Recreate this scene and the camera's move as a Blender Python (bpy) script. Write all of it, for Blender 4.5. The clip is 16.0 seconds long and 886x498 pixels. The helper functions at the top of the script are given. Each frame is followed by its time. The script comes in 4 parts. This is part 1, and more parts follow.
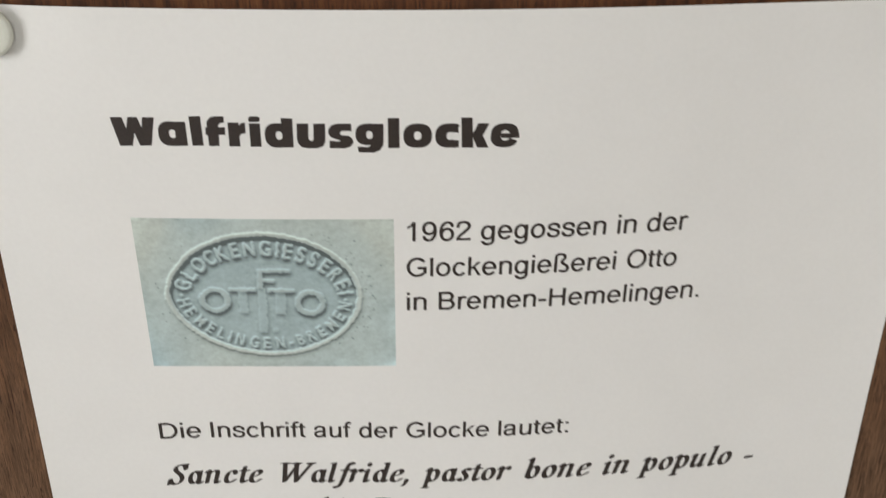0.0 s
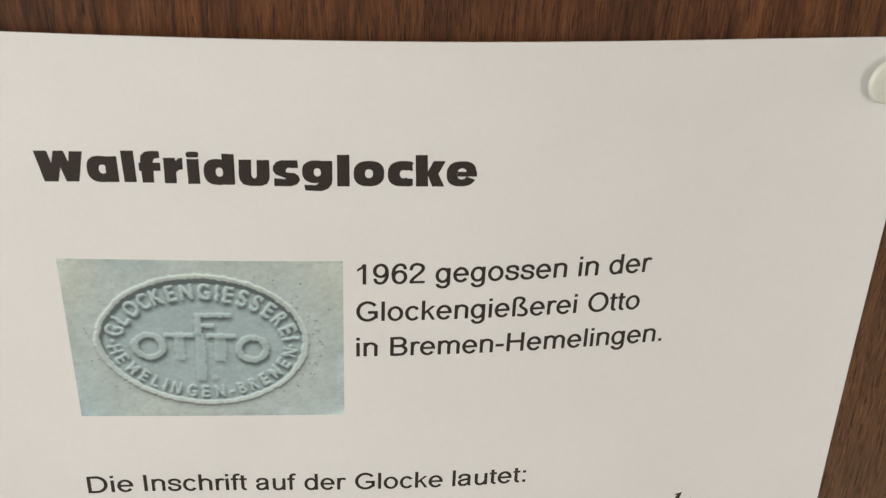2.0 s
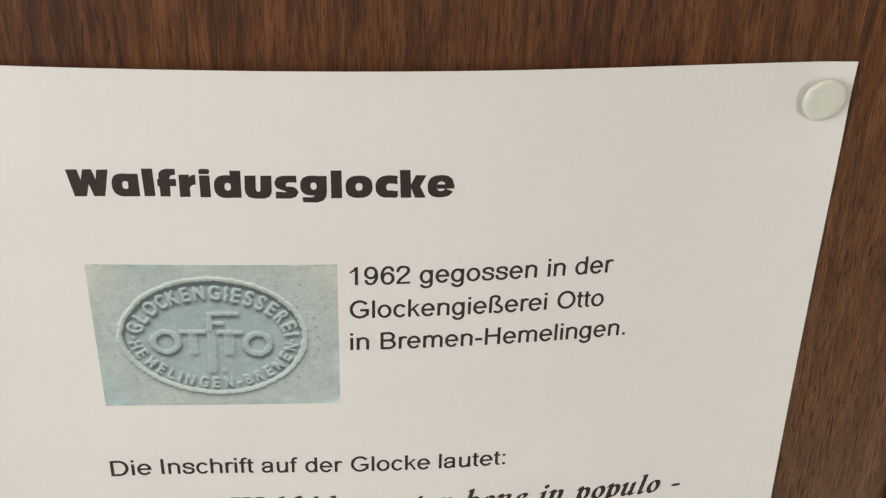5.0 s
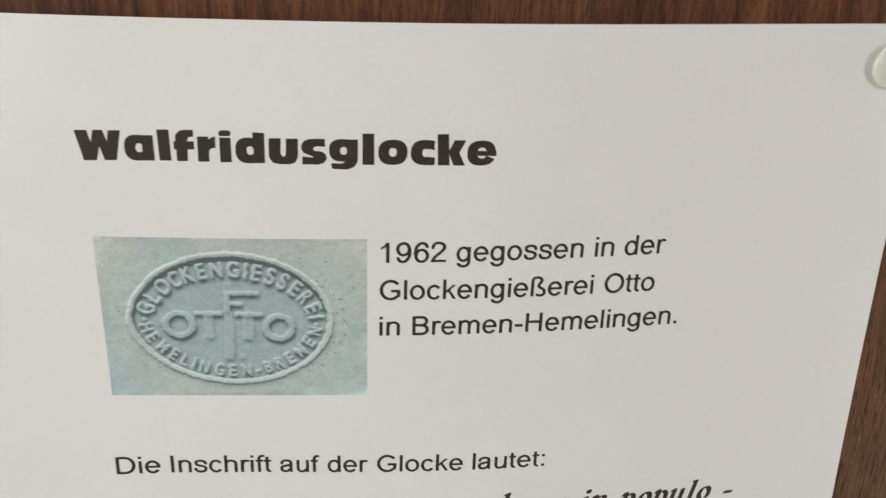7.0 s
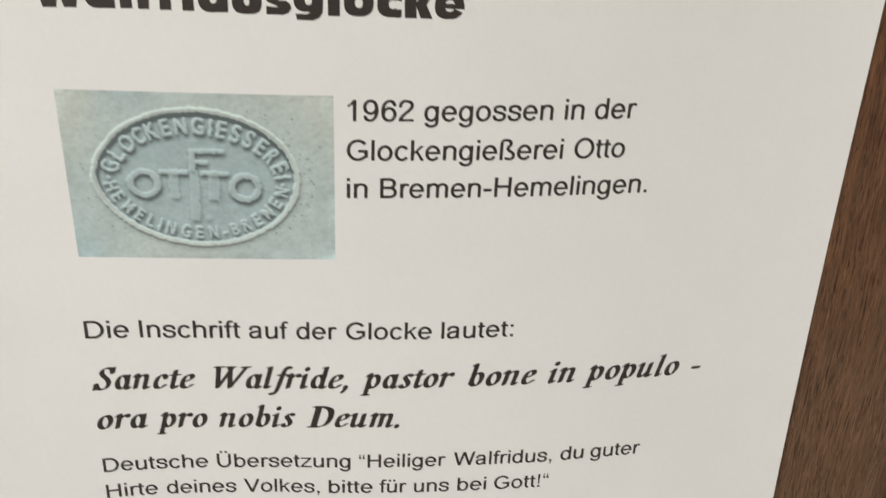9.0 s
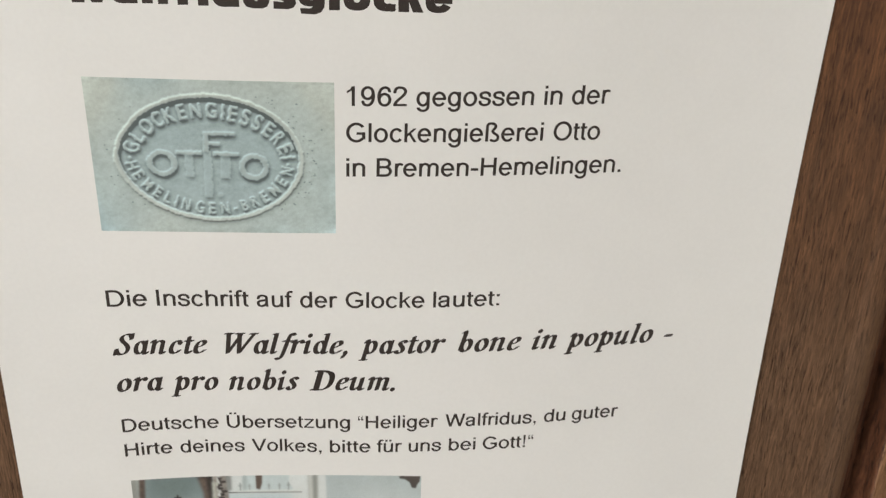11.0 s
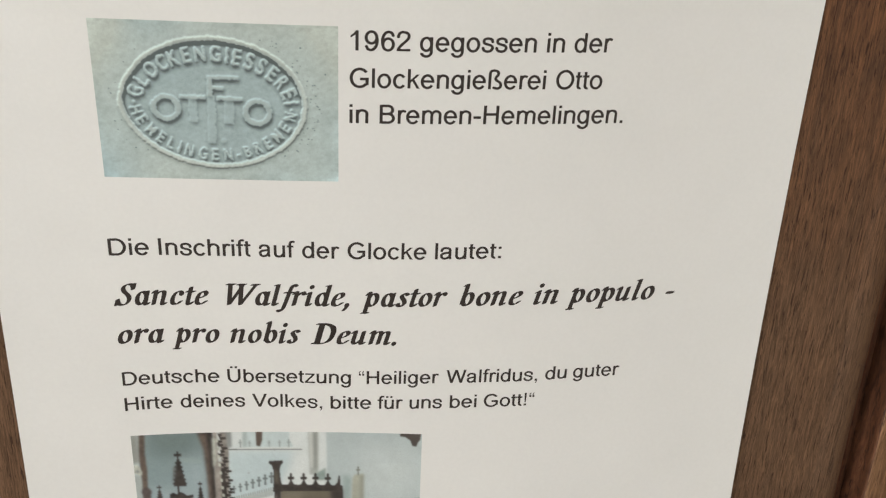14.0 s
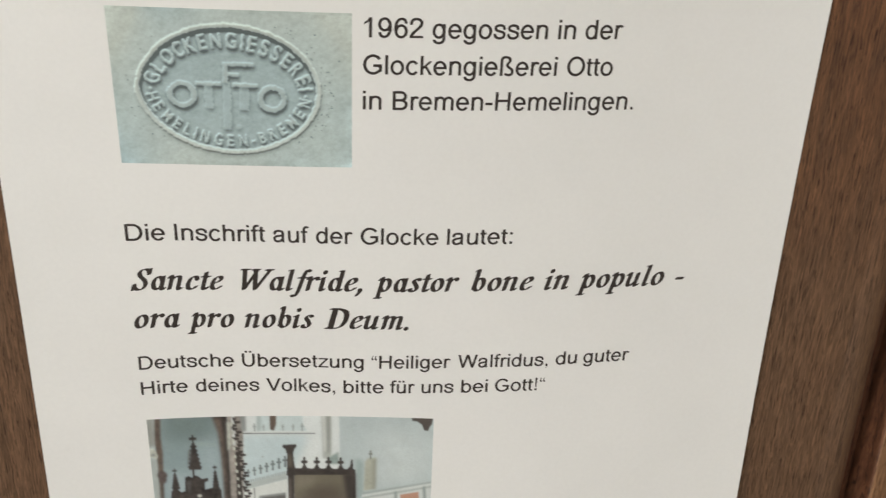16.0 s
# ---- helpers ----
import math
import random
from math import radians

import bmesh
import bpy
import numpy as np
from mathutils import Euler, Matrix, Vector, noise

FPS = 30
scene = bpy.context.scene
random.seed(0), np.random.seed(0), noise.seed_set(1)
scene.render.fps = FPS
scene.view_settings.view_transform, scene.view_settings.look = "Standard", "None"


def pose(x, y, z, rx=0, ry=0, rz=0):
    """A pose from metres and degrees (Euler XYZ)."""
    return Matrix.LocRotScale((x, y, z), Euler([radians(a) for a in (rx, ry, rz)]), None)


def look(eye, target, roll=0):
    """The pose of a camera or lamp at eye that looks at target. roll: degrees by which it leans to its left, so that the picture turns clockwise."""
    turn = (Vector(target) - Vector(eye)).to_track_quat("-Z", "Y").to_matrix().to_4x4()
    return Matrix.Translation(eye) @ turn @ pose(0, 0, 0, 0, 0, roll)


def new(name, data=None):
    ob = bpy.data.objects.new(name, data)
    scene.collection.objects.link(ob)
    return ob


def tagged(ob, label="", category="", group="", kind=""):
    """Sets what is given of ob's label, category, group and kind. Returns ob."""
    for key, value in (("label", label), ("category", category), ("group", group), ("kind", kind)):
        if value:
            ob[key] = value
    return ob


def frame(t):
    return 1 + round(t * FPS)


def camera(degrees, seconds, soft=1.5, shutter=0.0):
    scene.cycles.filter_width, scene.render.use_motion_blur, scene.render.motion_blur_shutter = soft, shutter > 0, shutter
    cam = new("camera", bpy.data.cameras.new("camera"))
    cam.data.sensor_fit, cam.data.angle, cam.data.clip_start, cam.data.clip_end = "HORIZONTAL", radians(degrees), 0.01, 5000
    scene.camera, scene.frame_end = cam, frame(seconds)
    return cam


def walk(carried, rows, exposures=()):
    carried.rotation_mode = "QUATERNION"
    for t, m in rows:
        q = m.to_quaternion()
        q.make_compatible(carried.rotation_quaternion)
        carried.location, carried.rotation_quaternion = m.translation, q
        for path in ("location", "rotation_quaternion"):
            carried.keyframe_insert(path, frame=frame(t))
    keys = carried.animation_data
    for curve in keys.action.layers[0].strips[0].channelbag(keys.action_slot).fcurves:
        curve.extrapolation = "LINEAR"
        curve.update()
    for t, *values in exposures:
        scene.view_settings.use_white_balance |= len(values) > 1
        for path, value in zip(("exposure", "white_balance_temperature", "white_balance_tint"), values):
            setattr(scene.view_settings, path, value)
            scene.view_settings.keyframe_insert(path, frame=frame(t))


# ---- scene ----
cam = camera(51.72, 16.0, soft=1.22, shutter=0.9)
# seconds, eye (m), turn (degrees)
PATH = [
    (0.0, -0.0208, -0.1929, 1.5809, 65.66, -0.39, -4.20),
    (0.5, -0.0262, -0.1868, 1.5818, 66.30, -1.19, -4.91),
    (1.0, -0.0245, -0.1790, 1.5795, 65.90, -1.72, -6.03),
    (1.5, -0.0199, -0.1771, 1.5797, 66.38, -1.79, -6.95),
    (2.0, -0.0204, -0.1797, 1.5819, 66.54, -1.91, -6.97),
    (2.5, -0.0248, -0.1882, 1.5885, 66.75, -2.04, -7.23),
    (3.0, -0.0210, -0.1978, 1.5924, 66.95, -1.48, -7.16),
    (3.5, -0.0174, -0.2058, 1.5941, 67.24, -1.31, -7.00),
    (5.8, -0.0202, -0.2023, 1.5874, 67.49, -1.27, -6.55),
    (5.9, -0.0208, -0.2018, 1.5877, 67.28, -1.14, -6.16),
    (6.0, -0.0205, -0.1975, 1.5823, 66.89, -0.51, -5.45),
    (6.1, -0.0197, -0.1934, 1.5760, 66.45, -0.22, -4.82),
    (6.3, -0.0210, -0.1923, 1.5685, 67.29, -0.27, -5.03),
    (6.5, -0.0241, -0.1940, 1.5713, 69.53, -1.07, -5.51),
    (7.0, -0.0235, -0.1912, 1.5705, 69.64, -1.50, -6.38),
    (7.2, -0.0189, -0.1901, 1.5670, 68.31, -1.21, -6.89),
    (7.3, -0.0161, -0.1897, 1.5634, 67.46, -1.19, -6.93),
    (7.5, -0.0141, -0.1899, 1.5555, 66.40, -1.40, -6.99),
    (8.0, -0.0210, -0.1948, 1.5541, 66.46, -1.51, -5.97),
    (8.5, -0.0213, -0.1978, 1.5562, 66.63, -1.89, -6.90),
    (9.0, -0.0181, -0.1975, 1.5530, 66.28, -2.12, -6.60),
    (9.2, -0.0165, -0.1996, 1.5507, 67.02, -1.67, -6.28),
    (11.3, -0.0187, -0.2238, 1.5548, 66.43, -2.03, -6.77),
    (11.5, -0.0178, -0.2277, 1.5523, 66.50, -1.85, -6.91),
    (12.0, -0.0207, -0.2310, 1.5496, 67.09, -2.07, -6.97),
    (12.5, -0.0229, -0.2310, 1.5480, 67.65, -1.92, -6.61),
    (13.0, -0.0228, -0.2248, 1.5407, 68.03, -2.84, -7.20),
    (13.5, -0.0214, -0.2259, 1.5394, 67.51, -2.31, -6.74),
    (14.0, -0.0199, -0.2253, 1.5391, 67.47, -2.34, -6.71),
    (14.5, -0.0206, -0.2239, 1.5381, 67.16, -1.97, -6.78),
    (15.0, -0.0208, -0.2248, 1.5373, 67.16, -1.74, -6.97),
    (15.5, -0.0188, -0.2287, 1.5384, 66.95, -2.01, -6.82),
    (16.0, -0.0216, -0.2288, 1.5375, 67.22, -2.16, -6.32),
]
EXPOSURES = [(0.0, -0.12, 6320, 9), (1.0, -0.13, 6300, 9), (1.5, -0.13, 6450, 9), (2.5, -0.10, 6580, 10), (3.5, -0.09, 6580, 10), (6.0, -0.08, 6560, 9),
             (7.0, -0.13, 6320, 9), (8.0, -0.07, 6450, 9), (9.0, -0.02, 6450, 9), (16.0, -0.02, 6450, 8)]
walk(cam, [(t, pose(x, y, z, rx, ry, rz)) for t, x, y, z, rx, ry, rz in PATH], EXPOSURES)

# ---------------------------------------------------------------- light
world = bpy.data.worlds.new("world")
scene.world = world
world.use_nodes = True
wn = world.node_tree.nodes
sky = wn.new("ShaderNodeTexSky")
sky.sky_type, sky.sun_disc, sky.sun_elevation, sky.sun_rotation = "NISHITA", False, radians(40), radians(200)
world.node_tree.links.new(sky.outputs[0], wn["Background"].inputs[0])
wn["Background"].inputs[1].default_value = 0.1


def window_lamp(name, m, sx, sy, watts, colour):
    data = bpy.data.lights.new(name, "AREA")
    data.shape, data.size, data.size_y, data.energy, data.color = "RECTANGLE", sx, sy, watts, colour
    ob = new(name, data)
    ob.matrix_world = m
    return ob


DAYLIGHT = (1.0, 0.975, 0.925)
window_lamp("window_light_west", look((-1.57, -1.3, 1.85), (0, 0, 1.45)), 1.05, 1.05, 23, DAYLIGHT)
# added fill from the front; its window is assumed, not known
window_lamp("fill_light_south", look((0.45, -2.57, 2.1), (0, 0, 1.45)), 0.85, 0.75, 18, DAYLIGHT)

# ---------------------------------------------------------------- materials


def material(name, colour, rough=0.6, metal=0.0):
    m = bpy.data.materials.new(name)
    m.use_nodes = True
    b = m.node_tree.nodes["Principled BSDF"]
    b.inputs["Base Color"].default_value = (*colour, 1)
    b.inputs["Roughness"].default_value = rough
    b.inputs["Metallic"].default_value = metal
    return m


def nodes_of(m):
    t = m.node_tree
    return t, t.nodes, t.links, t.nodes["Principled BSDF"]


def ramp(ns, stops):
    r = ns.new("ShaderNodeValToRGB")
    while len(r.color_ramp.elements) < len(stops):
        r.color_ramp.elements.new(0.5)
    for e, (p, c) in zip(r.color_ramp.elements, stops):
        e.position, e.color = p, (*c, 1) if len(c) == 3 else c
    return r


def noise_at(ns, ls, scale, detail=4, rough=0.55, size=1.0, distort=0.0):
    """Noise over the place's own metres, stretched by scale."""
    g = ns.new("ShaderNodeNewGeometry")
    mp = ns.new("ShaderNodeMapping")
    mp.inputs["Scale"].default_value = scale
    n = ns.new("ShaderNodeTexNoise")
    n.inputs["Scale"].default_value, n.inputs["Detail"].default_value, n.inputs["Roughness"].default_value = size, detail, rough
    n.inputs["Distortion"].default_value = distort
    ls.new(g.outputs["Position"], mp.inputs[0])
    ls.new(mp.outputs[0], n.inputs["Vector"])
    return n


def mix(ns, ls, kind, fac, a, b):
    m = ns.new("ShaderNodeMix")
    m.data_type, m.blend_type = "RGBA", kind
    for s, v in ((m.inputs["Factor"], fac), (m.inputs["A"], a), (m.inputs["B"], b)):
        if hasattr(v, "is_linked"):
            ls.new(v, s)
        elif isinstance(v, tuple):
            s.default_value = (*v, 1)
        else:
            s.default_value = v
    return m.outputs["Result"]


def mottled(name, colour, amount, scale, rough=0.8, bump=0.0, second=0.0, second_scale=40.0):
    """A plain colour with light and dark mottling at two scales and fine relief."""
    m = material(name, colour, rough)
    t, ns, ls, b = nodes_of(m)
    n = noise_at(ns, ls, (scale, scale, scale))
    lo, hi = tuple(c * (1 - amount) for c in colour), tuple(min(1, c * (1 + amount)) for c in colour)
    r = ramp(ns, [(0.3, lo), (0.7, hi)])
    ls.new(n.outputs["Fac"], r.inputs[0])
    out = r.outputs[0]
    if second:
        k = noise_at(ns, ls, (second_scale,) * 3, 2)
        r2 = ramp(ns, [(0.35, (1 - second,) * 3), (0.65, (1, 1, 1))])
        ls.new(k.outputs["Fac"], r2.inputs[0])
        out = mix(ns, ls, "MULTIPLY", 1.0, out, r2.outputs[0])
    ls.new(out, b.inputs["Base Color"])
    if bump:
        bp = ns.new("ShaderNodeBump")
        bp.inputs["Strength"].default_value, bp.inputs["Distance"].default_value = bump, 0.0005
        ls.new(n.outputs["Fac"], bp.inputs["Height"])
        ls.new(bp.outputs[0], b.inputs["Normal"])
    return m


def wood(name, dark, mid, light, pore, rough=0.42, shift=0.0, paler=None):
    """Oiled oak with upright grain: broad bands, fine fibre and short dark pores; the last colour is a paler, greyer
    tone that takes over lower down.
    """
    m = material(name, mid, rough)
    t, ns, ls, b = nodes_of(m)
    b.inputs["Specular IOR Level"].default_value = 0.28
    band = noise_at(ns, ls, (150, 40, 14.0), 6, 0.68, 1.0, 1.4)
    fibre = noise_at(ns, ls, (1350, 350, 95), 6, 0.74, 1.0, 1.5)
    pores = noise_at(ns, ls, (2100, 600, 120), 5, 0.62, 1.0, 0.9)
    patch = noise_at(ns, ls, (16, 16, 7), 3, 0.5)
    for n in (band, fibre, pores, patch):
        n.inputs["Vector"].links[0].from_node.inputs["Location"].default_value = (shift, shift, shift)
    r = ramp(ns, [(0.36, dark), (0.5, mid), (0.66, light)])
    ls.new(band.outputs["Fac"], r.inputs[0])
    rf = ramp(ns, [(0.35, (0.50, 0.46, 0.43)), (0.50, (0.93, 0.92, 0.91)), (0.66, (1.50, 1.47, 1.44))])
    ls.new(fibre.outputs["Fac"], rf.inputs[0])
    c = mix(ns, ls, "MULTIPLY", 1.0, r.outputs[0], rf.outputs[0])
    rp = ramp(ns, [(0.3, (0.72, 0.74, 0.78)), (0.7, (1.15, 1.12, 1.1))])
    ls.new(patch.outputs["Fac"], rp.inputs[0])
    c = mix(ns, ls, "MULTIPLY", 0.8, c, rp.outputs[0])
    if paler:
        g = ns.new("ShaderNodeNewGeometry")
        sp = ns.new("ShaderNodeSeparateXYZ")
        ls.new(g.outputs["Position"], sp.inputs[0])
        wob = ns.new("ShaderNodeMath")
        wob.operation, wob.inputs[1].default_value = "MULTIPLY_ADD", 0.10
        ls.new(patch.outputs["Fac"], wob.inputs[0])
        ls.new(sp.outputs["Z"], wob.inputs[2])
        # blends by noisy height: none at 1.60, most at 1.47 and below
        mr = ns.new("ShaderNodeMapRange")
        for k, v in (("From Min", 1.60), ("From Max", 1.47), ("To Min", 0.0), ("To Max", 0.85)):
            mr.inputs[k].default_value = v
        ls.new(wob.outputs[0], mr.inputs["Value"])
        rw = mix(ns, ls, "MULTIPLY", 1.0, rf.outputs[0], paler)
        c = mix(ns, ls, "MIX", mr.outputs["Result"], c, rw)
    ro = ramp(ns, [(0.385, (0.82, 0.82, 0.82)), (0.44, (0, 0, 0))])
    ls.new(pores.outputs["Fac"], ro.inputs[0])
    c = mix(ns, ls, "MIX", ro.outputs[0], c, pore)
    ls.new(c, b.inputs["Base Color"])
    h = ns.new("ShaderNodeMath")
    h.operation = "SUBTRACT"
    ls.new(fibre.outputs["Fac"], h.inputs[0])
    ls.new(ro.outputs[0], h.inputs[1])
    bp = ns.new("ShaderNodeBump")
    bp.inputs["Strength"].default_value, bp.inputs["Distance"].default_value = 0.25, 0.0002
    ls.new(h.outputs[0], bp.inputs["Height"])
    ls.new(bp.outputs[0], b.inputs["Normal"])
    rr = ramp(ns, [(0.3, (rough - 0.08,) * 3), (0.7, (rough + 0.12,) * 3)])
    ls.new(fibre.outputs["Fac"], rr.inputs[0])
    ls.new(rr.outputs[0], b.inputs["Roughness"])
    return m


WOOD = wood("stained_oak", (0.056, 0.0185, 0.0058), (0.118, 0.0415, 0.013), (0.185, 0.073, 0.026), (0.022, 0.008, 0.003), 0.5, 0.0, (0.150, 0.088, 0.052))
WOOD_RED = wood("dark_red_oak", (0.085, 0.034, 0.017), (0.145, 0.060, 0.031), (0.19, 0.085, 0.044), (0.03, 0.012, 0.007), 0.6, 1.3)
WOOD_PALE = wood("pale_oak", (0.12, 0.06, 0.027), (0.21, 0.112, 0.056), (0.30, 0.17, 0.09), (0.07, 0.032, 0.016), 0.5, 3.7)
PAPER = mottled("copy_paper", (0.80, 0.795, 0.785), 0.012, 900, 0.85, 0.05, 0.02, 35)
INK = mottled("toner_black", (0.028, 0.019, 0.016), 0.25, 2500, 0.6)
PIN = mottled("white_plastic", (0.72, 0.735, 0.665), 0.05, 500, 0.55, 0.1)
STEEL = material("steel", (0.6, 0.6, 0.6), 0.3, 1.0)
PLASTER = mottled("wall_plaster", (0.62, 0.58, 0.52), 0.06, 30, 0.9, 0.2)
# unseen floor, made pale so that it brightens the sheen low on the door
FLOOR = mottled("floor_stone", (0.52, 0.50, 0.46), 0.12, 8, 0.7, 0.1)
# unseen wall, made dark to keep sheen off the upper door
DARK_WALL = mottled("dark_unseen_wall", (0.22, 0.20, 0.18), 0.15, 14, 0.9, 0.2)
WHITE_PAINT = mottled("white_paint", (0.75, 0.74, 0.71), 0.03, 60, 0.5)
GLASS = material("window_glass", (1, 1, 1), 0.02)
GLASS.node_tree.nodes["Principled BSDF"].inputs["Transmission Weight"].default_value = 1.0


# ---------------------------------------------------------------- building helpers


def part(name, bm, mat, parent=None, label=""):
    me = bpy.data.meshes.new(name)
    bm.to_mesh(me)
    bm.free()
    me.materials.append(mat)
    ob = new(name, me)
    if parent:
        ob.parent = parent
    if label:
        tagged(ob, label)
    return ob


def box_bm(x0, y0, z0, x1, y1, z1, bevel=0.0, seg=2):
    bm = bmesh.new()
    bmesh.ops.create_cube(bm, size=1, matrix=Matrix.Translation(((x0 + x1) / 2, (y0 + y1) / 2, (z0 + z1) / 2)) @ Matrix.Diagonal((x1 - x0, y1 - y0, z1 - z0, 1)))
    if bevel:
        bmesh.ops.bevel(bm, geom=bm.edges[:], offset=bevel, segments=seg, affect="EDGES", profile=0.5)
    return bm


def prism_bm(outline, z0, z1):
    """An upright prism over an outline in plan (x, y)."""
    bm = bmesh.new()
    lo = [bm.verts.new((x, y, z0)) for x, y in outline]
    hi = [bm.verts.new((x, y, z1)) for x, y in outline]
    n = len(lo)
    for i in range(n):
        bm.faces.new((lo[i], lo[(i + 1) % n], hi[(i + 1) % n], hi[i]))
    bm.faces.new(lo[::-1])
    bm.faces.new(hi)
    bmesh.ops.recalc_face_normals(bm, faces=bm.faces[:])
    return bm


# ---------------------------------------------------------------- the room
X0, X1, Y0, Z1 = -1.6, 1.6, -2.6, 2.7
tagged(part("floor", box_bm(X0 - 0.2, Y0 - 0.2, -0.15, X1 + 0.2, 0.25, 0.0), FLOOR), "unseen pale stone floor reflecting light onto the door", "floor", kind="structure")
tagged(part("ceiling", box_bm(X0 - 0.2, Y0 - 0.2, Z1, X1 + 0.2, 0.25, Z1 + 0.15), PLASTER), "plain pale plastered ceiling over the room", "ceiling", kind="structure")


def wall_with_hole(name, x0, x1, y0, y1, z0, z1, a0, a1, b0, b1, along, label, mat=None):
    """A wall with one opening: a0..a1 along it and b0..b1 high."""
    bm = bmesh.new()
    spans = [(None, a0, z0, z1), (a1, None, z0, z1), (a0, a1, z0, b0), (a0, a1, b1, z1)]
    for s0, s1, c0, c1 in spans:
        if c1 - c0 < 0.001:
            continue
        if along == "y":
            q = (x0, y0 if s0 is None else s0, c0, x1, y1 if s1 is None else s1, c1)
        else:
            q = (x0 if s0 is None else s0, y0, c0, x1 if s1 is None else s1, y1, c1)
        extra = box_bm(*q)
        me = bpy.data.meshes.new("piece")
        extra.to_mesh(me)
        extra.free()
        bm.from_mesh(me)
        bpy.data.meshes.remove(me)
    return tagged(part(name, bm, mat or PLASTER), label, "wall", kind="structure")


tagged(part("wall_east", box_bm(X1, Y0, 0, X1 + 0.2, 0.25, Z1), PLASTER), "plain pale plastered side wall", "wall", kind="structure")
wall_with_hole("wall_west", X0 - 0.2, X0, Y0, 0.25, 0, Z1, -1.85, -0.75, 1.3, 2.4, "y", "pale plastered wall with a window opening")
wall_with_hole("wall_south", X0 - 0.2, X1 + 0.2, Y0 - 0.2, Y0, 0, Z1, 0.0, 0.9, 1.7, 2.5, "x", "unseen wall, kept dark, round an added high window", DARK_WALL)
wall_with_hole("wall_north", X0, X1, 0.0, 0.25, 0, Z1, -0.46, 0.46, 0.0, 2.12, "x", "pale plastered wall round the wooden door")


def window(name, m, width, z0, z1, label):
    """A two-pane window in an opening of that width; m takes its middle, on the floor, into the wall."""
    w = tagged(new(name), label, "window", kind="structure")
    w.matrix_world = m
    h = width / 2
    for nm, a, b in (("window_sill", z0, z0 + 0.03), ("window_head", z1 - 0.03, z1)):
        part(nm, box_bm(-h + 0.002, -0.03, a + 0.002, h - 0.002, 0.03, b - 0.002, 0.004), WHITE_PAINT, w)
    for xa in (-h + 0.003, -0.014, h - 0.031):
        part("window_frame", box_bm(xa, -0.025, z0 + 0.035, xa + 0.028, 0.025, z1 - 0.035, 0.004), WHITE_PAINT, w)
    for xa, xb in ((-h + 0.033, -0.016), (0.016, h - 0.033)):
        p = part("pane", box_bm(xa, -0.003, z0 + 0.035, xb, 0.003, z1 - 0.035), GLASS, w)
        p.visible_shadow = False
    return w


window("window_1", pose(X0 - 0.13, -1.3, 0, 0, 0, 90), 1.1, 1.3, 2.4, "white painted two-pane window in plaster wall")
# added round the fill lamp, out of view
window("window_2", pose(0.45, Y0 - 0.13, 0), 0.9, 1.7, 2.5, "unseen white two-pane window, added for the fill lamp")

# ---------------------------------------------------------------- the door: boards side by side with a groove between them
door = tagged(new("door_1"), "dark-stained oak board door with rounded board edges", "door", kind="structure")


def rounded_board(name, x0, x1, y0, y1, z0, z1, rl, rr, mat, slant_l=0.0, slant_r=0.0, deep=1.0, n=10):
    """A board whose two front edges are rounded over rl (first) and rr (second); the slants let an edge run out of plumb, deep flattens the second rounding."""
    pts = [(x0, y1), (x1, y1)]
    for i in range(n + 1):
        a = math.pi / 2 * i / n
        pts.append((x1 - rr + rr * math.cos(a), y0 + deep * (rr - rr * math.sin(a))))
    for i in range(n + 1):
        a = math.pi / 2 * i / n
        pts.append((x0 + rl - rl * math.sin(a), y0 + rl - rl * math.cos(a)))
    bm = prism_bm(pts, z0, z1)
    for v in bm.verts:
        v.co.x += (slant_l if v.co.x < (x0 + x1) / 2 else slant_r) * (1.40 - v.co.z)
    for f in bm.faces:
        f.smooth = len(f.verts) == 4 and abs(f.normal.x) > 0.02 and abs(f.normal.y) > 0.02
    return part(name, bm, mat, door)


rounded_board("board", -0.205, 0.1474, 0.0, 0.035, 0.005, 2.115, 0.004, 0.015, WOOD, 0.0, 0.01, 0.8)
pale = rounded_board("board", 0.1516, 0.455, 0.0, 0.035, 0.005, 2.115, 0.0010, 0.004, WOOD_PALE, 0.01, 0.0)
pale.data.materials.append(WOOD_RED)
# faces turned to the groove take the darker red, the front stays pale
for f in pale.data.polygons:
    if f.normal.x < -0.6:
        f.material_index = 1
bm = box_bm(0.1477, 0.0115, 0.005, 0.1512, 0.034, 2.115)
for v in bm.verts:
    v.co.x += 0.01 * (1.40 - v.co.z)
part("tongue", bm, WOOD_RED, door, "dark tongue at the bottom of the groove")
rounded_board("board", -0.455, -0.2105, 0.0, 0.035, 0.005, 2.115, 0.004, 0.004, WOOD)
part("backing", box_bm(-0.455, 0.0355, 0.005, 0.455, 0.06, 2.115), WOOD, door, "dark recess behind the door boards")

# ---------------------------------------------------------------- the paper sheet
SHEET_W, SHEET_H, TOP = 0.210, 0.297, 1.55
BULGE = (0.4997, 0.1500, -0.4329, -0.3855, 0.1099, 0.3957, 0.1351, -0.2808, -0.0178, -0.0097, 0.0332, 0.1456, 0.0400)


